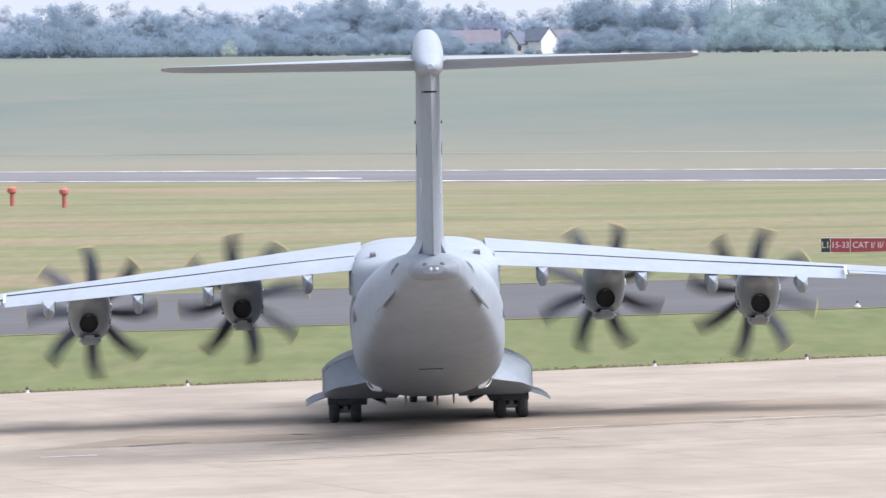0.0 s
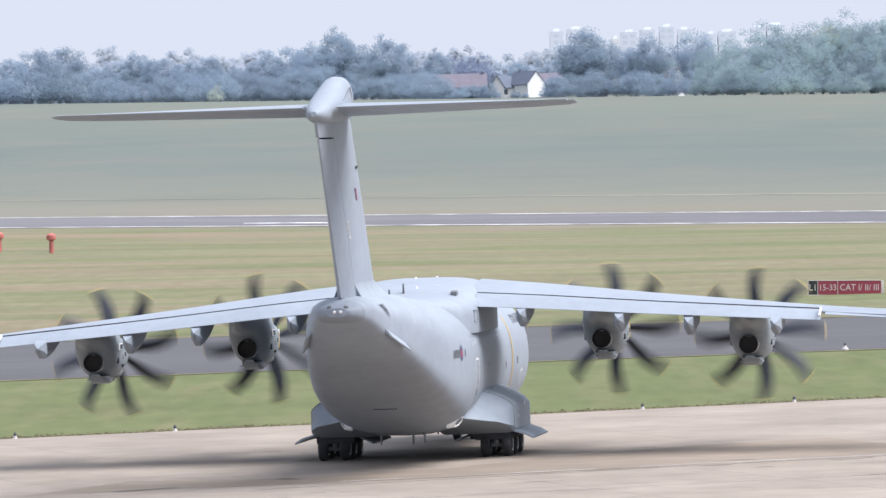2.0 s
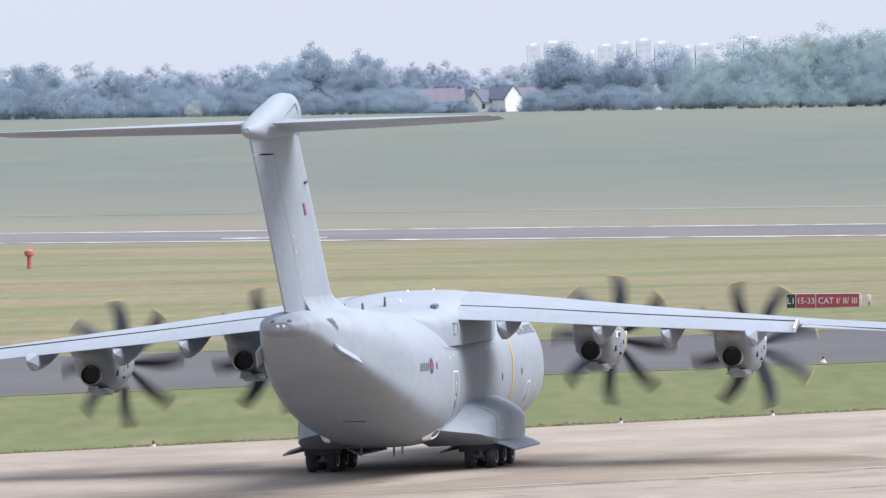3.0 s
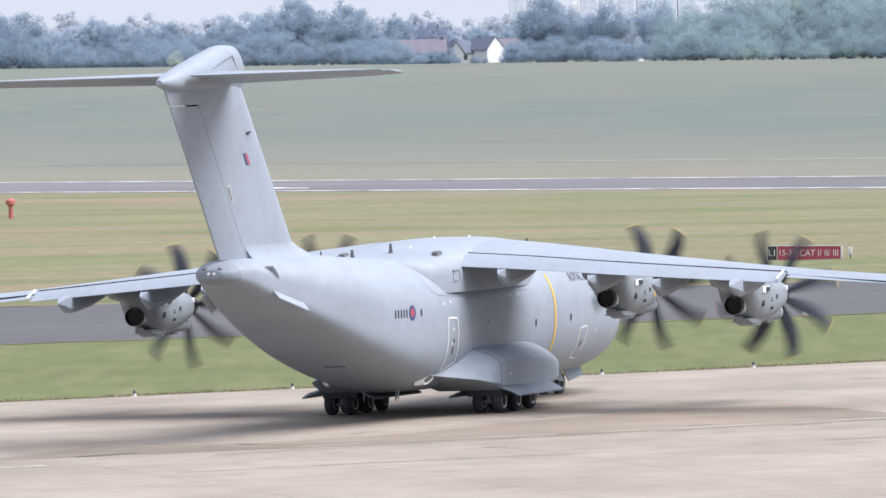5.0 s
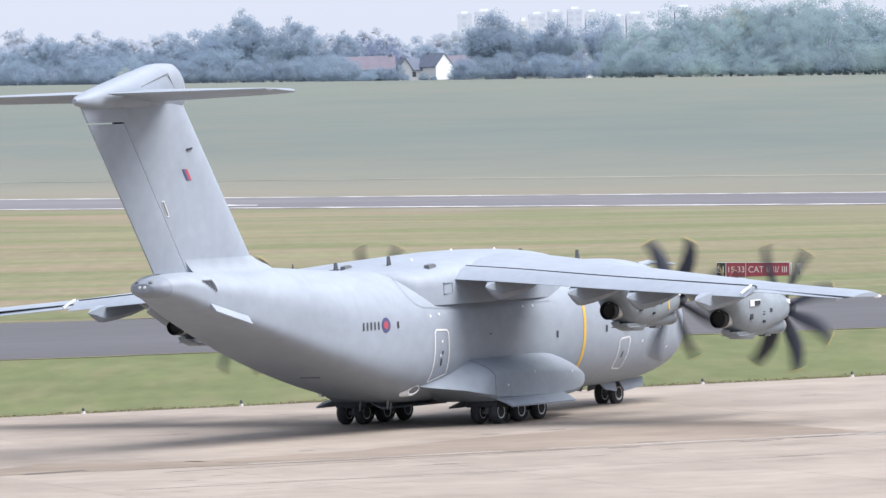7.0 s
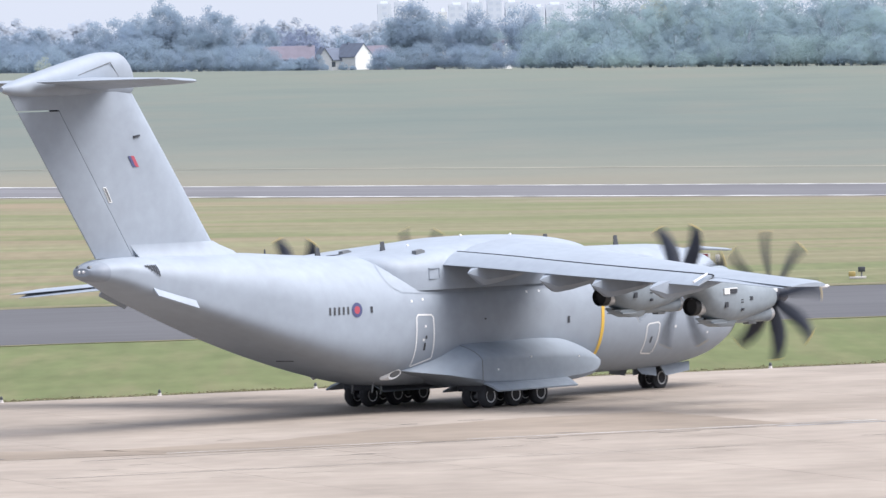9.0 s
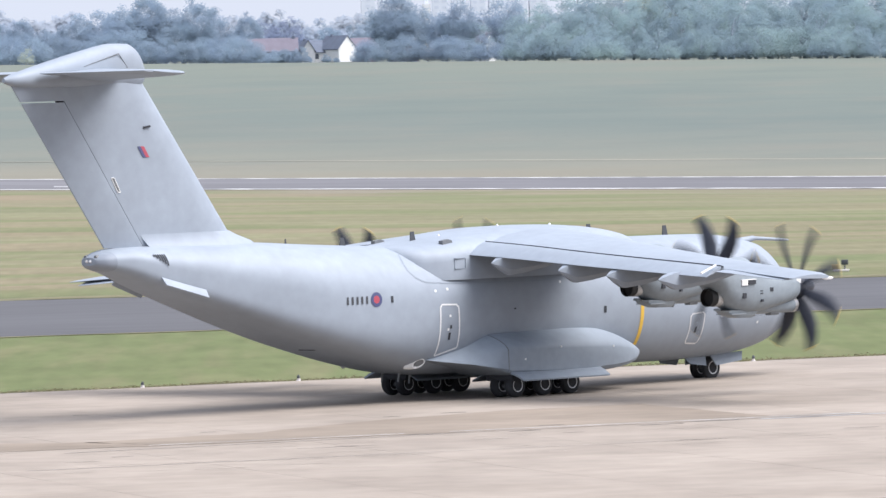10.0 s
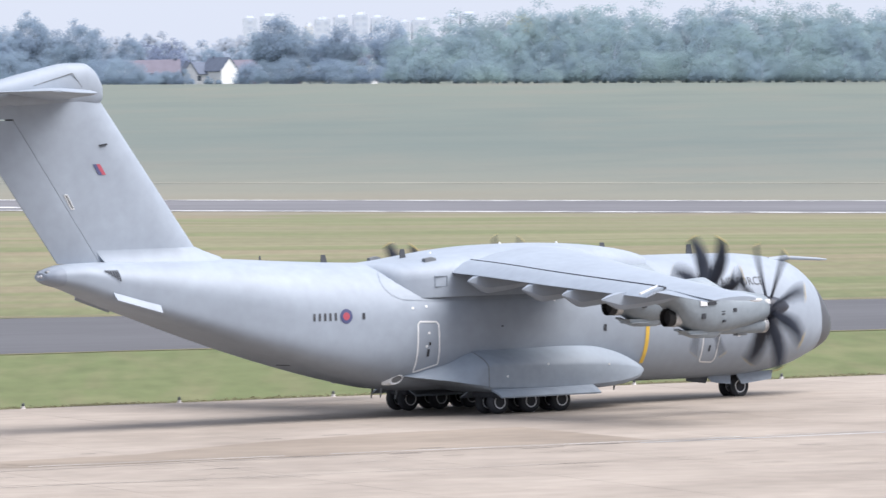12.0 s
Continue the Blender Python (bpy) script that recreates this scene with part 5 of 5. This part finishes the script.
def plant(kind, x, y, h, base=None):
    """Set a tree of height h; the first of a kind is moved, the rest are copies."""
    src = kind[rt.randrange(len(kind))]
    h0 = {"O": 12.0, "B": 8.0, "W": 12.0, "D": 11.0, "P": 3.2}[KEY[id(kind)]]
    z = terrain(x, y) - 0.1 if base is None else base
    m = Matrix.Translation((x, y, z)) @ pose(0, 0, 0, 0, 0, rt.uniform(-42, 42)) @ Matrix.Diagonal((h / h0 * rt.uniform(0.85, 1.3), h / h0, h / h0, 1))
    if src.name not in USED:
        USED.add(src.name)
        src.matrix_basis = m
        return src
    keep = src.scale.copy()
    src.scale = (1, 1, 1)
    out = copy_thing(src, m)
    src.scale = keep
    return out


KEY = {id(OAK): "O", id(BUSH): "B", id(BUSH_W): "B", id(WOOD): "W", id(DARK): "D", id(PALE): "P", id(PALE_W): "W"}


def spot(px, top, d):
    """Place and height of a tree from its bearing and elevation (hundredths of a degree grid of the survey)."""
    x = (px - 784) * d / 13000 - 0.00410 * d
    x += (top - 441) * d / 13000 * -0.0273
    up = EYE.z - 0.01834 * d + (441 - top) * d / 13000 + (px - 784) * d / 13000 * -0.0273
    return x, up


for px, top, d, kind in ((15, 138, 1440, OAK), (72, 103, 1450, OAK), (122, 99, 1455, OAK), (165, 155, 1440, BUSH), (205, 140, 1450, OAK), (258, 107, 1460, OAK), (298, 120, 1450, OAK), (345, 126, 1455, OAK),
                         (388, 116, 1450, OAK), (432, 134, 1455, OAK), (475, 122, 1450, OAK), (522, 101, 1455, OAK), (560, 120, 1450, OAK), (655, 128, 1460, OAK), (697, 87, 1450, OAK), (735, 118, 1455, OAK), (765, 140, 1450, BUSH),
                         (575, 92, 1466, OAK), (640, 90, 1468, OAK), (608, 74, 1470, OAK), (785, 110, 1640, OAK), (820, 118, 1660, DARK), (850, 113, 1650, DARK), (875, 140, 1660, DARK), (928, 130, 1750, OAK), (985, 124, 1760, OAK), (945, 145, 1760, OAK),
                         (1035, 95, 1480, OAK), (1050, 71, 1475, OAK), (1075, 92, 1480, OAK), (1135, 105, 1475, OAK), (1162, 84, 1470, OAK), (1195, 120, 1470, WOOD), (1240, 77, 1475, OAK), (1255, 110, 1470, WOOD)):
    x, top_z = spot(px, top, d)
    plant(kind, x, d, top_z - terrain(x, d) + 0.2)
for px in range(-40, 790, 34):
    x, _ = spot(px, 150, 1425)
    plant(BUSH, x, 1418 + rt.uniform(0, 22), rt.uniform(4.5, 8.0))
for px in range(1000, 1300, 36):
    x, _ = spot(px, 150, 1425)
    plant(BUSH, x, 1440 + rt.uniform(0, 22), rt.uniform(4.0, 6.5))
for px in (395,):
    x, _ = spot(px, 165, 1412)
    plant(PALE, x, 1412, 3.4)
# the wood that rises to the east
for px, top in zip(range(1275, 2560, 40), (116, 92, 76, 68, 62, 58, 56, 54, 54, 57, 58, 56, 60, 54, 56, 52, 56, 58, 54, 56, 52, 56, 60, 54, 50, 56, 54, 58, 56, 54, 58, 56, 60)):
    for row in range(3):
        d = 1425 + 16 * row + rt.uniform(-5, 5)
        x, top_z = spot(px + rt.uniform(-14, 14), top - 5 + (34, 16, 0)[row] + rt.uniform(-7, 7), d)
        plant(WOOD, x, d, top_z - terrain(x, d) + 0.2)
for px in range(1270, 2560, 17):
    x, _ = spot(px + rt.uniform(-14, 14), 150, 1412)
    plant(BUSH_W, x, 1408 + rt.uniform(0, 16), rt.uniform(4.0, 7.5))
x, top_z = spot(1500, 52, 1452)
plant(PALE_W, x, 1452, top_z - terrain(x, 1452))
x, top_z = spot(2020, 24, 1500)
plant(WOOD, x, 1490, top_z - terrain(x, 1490))


def far_wood(name, label, material, step, top, rows, leaf, count):
    """A distant wood: many crowns of leaf clumps in one mesh."""
    rng = np.random.default_rng(97)
    kinds = [np.array(leaf_cloud(rng, 14.0, 9.0, 0.02, count, leaf, 30)[0]) for _ in range(4)]
    verts = []
    for k in range(int(2600 / step)):
        d = rt.choice(rows)
        x, top_z = spot(-150 + step * k + rt.uniform(-0.5, 0.5) * step, top + rt.uniform(-11, 10), d)
        h, a, z = max(6, top_z - terrain(x, d)), rt.uniform(-0.7, 0.7), terrain(x, d) - 0.1
        p = kinds[k % 4] * (h / 14.0)
        verts.append(np.stack([x + p[:, 0] * math.cos(a) - p[:, 1] * math.sin(a), d + p[:, 0] * math.sin(a) + p[:, 1] * math.cos(a), z + p[:, 2]], 1))
    verts = np.concatenate(verts)
    me = bpy.data.meshes.new(name)
    me.from_pydata(verts.tolist(), [], np.arange(len(verts)).reshape(-1, 3).tolist())
    me.materials.append(material)
    return tagged(new(name, me), label, "trees", kind="stuff")


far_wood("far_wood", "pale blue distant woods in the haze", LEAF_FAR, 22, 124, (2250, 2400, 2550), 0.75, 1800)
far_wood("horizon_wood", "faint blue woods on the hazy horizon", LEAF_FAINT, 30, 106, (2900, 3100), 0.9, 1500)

# ---------------------------------------------------------------- houses and tower blocks


def house(x, y, w, depth, wall_h, ridge, wall, roof, label, turn=0, base=None):
    """Gable to the south; windows let into the front."""
    z = terrain(x, y) - 0.2 if base is None else base
    ob = thing("house", label, "house", "houses behind the field", Matrix.Translation((x, y, z)) @ pose(0, 0, 0, 0, 0, turn))
    b = bmesh.new()
    prof = [(-w / 2, -1.0), (w / 2, -1.0), (w / 2, wall_h), (0, ridge), (-w / 2, wall_h)]
    loft(b, [[Vector((p, yy, q)) for p, q in prof] for yy in (0, depth)])
    part("wall", b, wall, ob, smooth=0)
    for s in (1, -1):
        b = bmesh.new()
        sl = (ridge - wall_h) / (w / 2)
        loft(b, [[Vector((0, yy, ridge + 0.02)), Vector((0, yy, ridge + 0.20)), Vector((s * (w / 2 + 0.3), yy, wall_h - 0.3 * sl + 0.20)), Vector((s * (w / 2 + 0.3), yy, wall_h - 0.3 * sl + 0.02))] for yy in (-0.15, depth + 0.15)])
        part("roof", b, roof, ob, smooth=0)
    b = bmesh.new()
    box(b, -0.25, 0.25, depth * 0.7, depth * 0.7 + 0.5, ridge - 0.5, ridge + 0.45)
    part("chimney", b, ROOF, ob, smooth=0)
    return ob


def row_house(x, y, w, depth, wall_h, ridge, wall, roof, label, base=None):
    """Ridge across the view."""
    z = terrain(x, y) - 0.2 if base is None else base
    ob = thing("house", label, "house", "houses behind the field", Matrix.Translation((x, y, z)))
    b = bmesh.new()
    prof = [(0, -1.0), (depth, -1.0), (depth, wall_h), (depth / 2, ridge), (0, wall_h)]
    loft(b, [[Vector((xx, p, q)) for p, q in prof] for xx in (-w / 2, w / 2)])
    part("wall", b, wall, ob, smooth=0)
    for s, yy in ((1, 0), (-1, depth)):
        b = bmesh.new()
        sl = (ridge - wall_h) / (depth / 2)
        loft(b, [[Vector((xx, depth / 2, ridge + 0.02)), Vector((xx, depth / 2, ridge + 0.2)), Vector((xx, yy - s * 0.3, wall_h - 0.3 * sl + 0.2)), Vector((xx, yy - s * 0.3, wall_h - 0.3 * sl + 0.02))] for xx in (-w / 2 - 0.2, w / 2 + 0.2)])
        part("roof", b, roof, ob, smooth=0)
    for k in range(int(w // 2.6)):
        b = bmesh.new()
        xx = -w / 2 + 1.3 + 2.6 * k
        box(b, xx - 0.5, xx + 0.5, -0.03, 0.1, wall_h - 1.5, wall_h - 0.4)
        part("window", b, PANE, ob, smooth=0)
    b = bmesh.new()
    box(b, w / 2 - 1.2, w / 2 - 0.5, depth / 2 - 0.4, depth / 2 + 0.4, ridge - 0.5, ridge + 0.5)
    part("chimney", b, ROOF, ob, smooth=0)
    return ob


def flat_house(x, y, w, depth, h, label, base):
    ob = thing("house", label, "house", "houses behind the field", Matrix.Translation((x, y, base)))
    b = bmesh.new()
    box(b, -w / 2, w / 2, 0, depth, -1, h)
    part("wall", b, BRICK, ob, smooth=0)
    b = bmesh.new()
    box(b, w * 0.08, w / 2 + 0.2, -0.2, depth + 0.2, h, h + 0.3)
    part("roof", b, WALLW, ob, smooth=0)
    for x0, x1 in ((-0.45, -0.02), (0.10, 0.34)):
        b = bmesh.new()
        box(b, w * x0, w * x1, -0.10, 0.05, h - 1.6, h - 0.3)
        fr = part("window", b, WALLW, ob, smooth=0)
        n = 2 if x1 - x0 > 0.3 else 1
        for k in range(n):
            b = bmesh.new()
            c = w * (x0 + (x1 - x0) * (k + 0.5) / n)
            box(b, c - w * (x1 - x0) / n * 0.28, c + w * (x1 - x0) / n * 0.28, -0.13, -0.06, h - 1.35, h - 0.55)
            part("pane", b, WALLG, fr, smooth=0)
    return ob


def spot_x(px, d, py=170):
    return spot(px, py, d)[0]


def spot_z(px, py, d):
    return spot(px, py, d)[1]


HD = 1600.0
for px in (786, 800, 812, 826, 840, 852, 866, 876):
    x, _ = spot(px, 190, 1540)
    plant(BUSH, x, 1535 + rt.uniform(0, 25), rt.uniform(2.4, 3.6))
for px in range(790, 1010, 17):
    if px % 3:
        x, _ = spot(px, 190, 1560)
        plant(BUSH, x, 1550 + rt.uniform(0, 25), rt.uniform(1.2, 2.3))
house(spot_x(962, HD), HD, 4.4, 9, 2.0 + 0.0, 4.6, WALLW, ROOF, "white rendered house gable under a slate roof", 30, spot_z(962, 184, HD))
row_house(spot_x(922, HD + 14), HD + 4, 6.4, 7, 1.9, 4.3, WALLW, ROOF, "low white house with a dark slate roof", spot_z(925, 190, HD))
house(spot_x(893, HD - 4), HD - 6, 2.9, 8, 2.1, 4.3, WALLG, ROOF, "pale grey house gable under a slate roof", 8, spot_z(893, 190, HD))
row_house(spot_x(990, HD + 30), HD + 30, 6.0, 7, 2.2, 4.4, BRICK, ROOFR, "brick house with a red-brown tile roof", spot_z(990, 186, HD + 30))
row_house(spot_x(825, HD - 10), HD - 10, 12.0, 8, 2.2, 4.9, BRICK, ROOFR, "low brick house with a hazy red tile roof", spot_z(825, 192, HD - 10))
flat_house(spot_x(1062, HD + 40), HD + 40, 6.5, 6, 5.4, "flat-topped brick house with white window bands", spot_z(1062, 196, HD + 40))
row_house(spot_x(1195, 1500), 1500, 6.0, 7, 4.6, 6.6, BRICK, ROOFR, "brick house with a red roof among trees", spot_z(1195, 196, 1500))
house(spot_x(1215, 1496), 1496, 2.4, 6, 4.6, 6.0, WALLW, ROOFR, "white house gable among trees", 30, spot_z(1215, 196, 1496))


def tower(px0, px1, top, d, label, wall=None):
    x0, x1 = spot_x(px0, d, top), spot_x(px1, d, top)
    zt = spot_z((px0 + px1) / 2, top, d)
    zb = terrain(x0, d) - 1
    ob = thing("apartment_building", label, "building", "tower blocks on the skyline", Matrix.Translation(((x0 + x1) / 2, d, zb)))
    w, h = x1 - x0, zt - zb
    b = bmesh.new()
    box(b, -w / 2, w / 2, 0, 14, 0, h)
    part("wall", b, wall or TOWER, ob, smooth=0)
    b = bmesh.new()
    box(b, -w / 4, w / 4, 3, 11, h, h + 1.2)
    part("roof", b, TOWER, ob, smooth=0)
    n = int(w / 3.5)
    for f in range(int(h / 3) - 1):
        for k in range(n):
            b = bmesh.new()
            cx = -w / 2 + w * (k + 0.5) / n
            box(b, cx - 1.0, cx + 1.0, -0.06, 0.2, h - 2.4 - 3 * f, h - 1.0 - 3 * f)
            part("window", b, TOWER_W, ob, smooth=0)
    return ob


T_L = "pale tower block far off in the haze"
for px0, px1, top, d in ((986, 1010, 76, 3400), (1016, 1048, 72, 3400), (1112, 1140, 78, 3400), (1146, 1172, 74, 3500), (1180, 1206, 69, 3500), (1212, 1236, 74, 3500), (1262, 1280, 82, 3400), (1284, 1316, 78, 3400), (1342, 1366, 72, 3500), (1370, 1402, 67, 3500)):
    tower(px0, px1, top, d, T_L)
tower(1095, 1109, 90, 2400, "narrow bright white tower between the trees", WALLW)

# ---------------------------------------------------------------- grass fringe and concrete slabs
rg = np.random.default_rng(3)
bm_v, bm_f = [], []
for k in range(14000):
    u = rg.uniform(-48, 62)
    v = -abs(rg.normal()) * 1.3 - 1.05 + 0.25 * math.sin(u * 0.7) + 0.06 * math.sin(u * 2.9)
    p = apron(u, v, -0.10)
    for j in range(2):
        a = rg.uniform(0, math.pi)
        w, h = rg.uniform(0.04, 0.10), rg.uniform(0.02, 0.06)
        i = len(bm_v)
        bm_v += [(p.x - w * math.cos(a), p.y - w * math.sin(a), p.z), (p.x + w * math.cos(a), p.y + w * math.sin(a), p.z), (p.x + rg.normal() * 0.05, p.y + rg.normal() * 0.05, p.z + h)]
        bm_f.append((i, i + 1, i + 2))
me = bpy.data.meshes.new("grass_fringe")
me.from_pydata(bm_v, [], bm_f)
me.materials.append(GRASS_T)
tagged(new("grass_fringe", me), "ragged dry grass along the concrete edge", "grass", kind="stuff")

SLAB = 7.5
bm = bmesh.new()
g = 0.006
rings = []
for z, i in ((-0.07, 0.0), (-0.012, 0.0), (0.0, 0.02)):
    q = SLAB / 2 - g - i
    rings.append([Vector((-q, -q, z)), Vector((q, -q, z)), Vector((q, q, z)), Vector((-q, q, z))])
loft(bm, rings, (False, True))
slab_src = finish("concrete_slab", bm, CONCRETE, smooth=0)
slab_me = slab_src.data
bpy.data.objects.remove(slab_src)
for i in range(-9, 13):
    for j in range(13):
        c = apron(SLAB * (i + 0.5), SLAB * (j + 0.5), 0.0)
        shared("concrete_slab", slab_me, apron_ob, Matrix.Translation((c.x, c.y, rt.uniform(-0.006, 0.0))) @ Matrix.Rotation(E_ANG, 4, "Z"))


# ---------------------------------------------------------------- movement


def at_time(t):
    for (a, *p), (b, *q) in zip(AC, AC[1:]):
        if t <= b:
            k = (t - a) / (b - a)
            return [u + (v - u) * k for u, v in zip(p, q)]
    return AC[-1][1:]


def motions():
    walk(aircraft, [(t, Matrix.Translation((x, y, 0)) @ Matrix.Rotation(radians(h), 4, "Z") @ Matrix.Rotation(radians(0.171), 4, "Y")) for t, x, y, h in AC])
    # propellers: a twelfth of a turn per film frame
    for i, (prop, xp, y, zc, turn) in enumerate(PROPS):
        rows = []
        for f in range(0, 361):
            t = f / FPS
            ang = turn * 30.0 * f + prop_shift(i, t)
            rows.append((t, Matrix.Translation((xp, y, zc)) @ Matrix.Rotation(radians(ang), 4, "X")))
        walk(prop, rows)
    # wheels roll with the taxiing speed
    for wh, x, y, z, r in WHEELS:
        rows, way, last = [], 0.0, None
        for k in range(0, 49):
            t = k * 0.25
            ax, ay, ah = at_time(t)
            a = radians(ah)
            p = Vector((ax + x * math.cos(a) - y * math.sin(a), ay + x * math.sin(a) + y * math.cos(a)))
            if last is not None:
                way += (p - last).length
            last = p
            rows.append((t, Matrix.Translation((x, y, z)) @ Matrix.Rotation(way / r, 4, "Y")))
        walk(wh, rows)


# blade angles at half-second steps, modulo the spacing of the blades
P_T = [0, 0.5, 1, 1.5, 2, 2.5, 3, 5, 5.5, 6, 6.5, 7, 9, 9.5, 10, 10.5, 11, 11.5, 12]
P_A = [[34, 0, 18, 15, 32, 37, 28, 20, 20, 20, 20, 20, 20, 20, 20, 20, 20, 20, 20],
       [22, 2, 30, 16, 0, 28, 8, 34, 5, 13, 30, 25, 24, 43, 30, 22, 3, 35, 27],
       [0, 22, 6, 43, 33, 7, 43, 39, 29, 29, 29, 29, 29, 29, 29, 29, 29, 29, 29],
       [11, 22, 30, 31, 40, 41, 28, 28, 40, 1, 16, 27, 37, 6, 24, 25, 4, 19, 27]]


def unwrap(values):
    out = [values[0]]
    for v in values[1:]:
        d = (v - out[-1] + 22.5) % 45 - 22.5
        out.append(out[-1] + d)
    return out


PROP_DRIFT = [list(zip(P_T, unwrap(a))) for a in P_A]


def prop_shift(i, t):
    rows = PROP_DRIFT[i]
    return float(np.interp(t, [r[0] for r in rows], [r[1] for r in rows]))


motions()
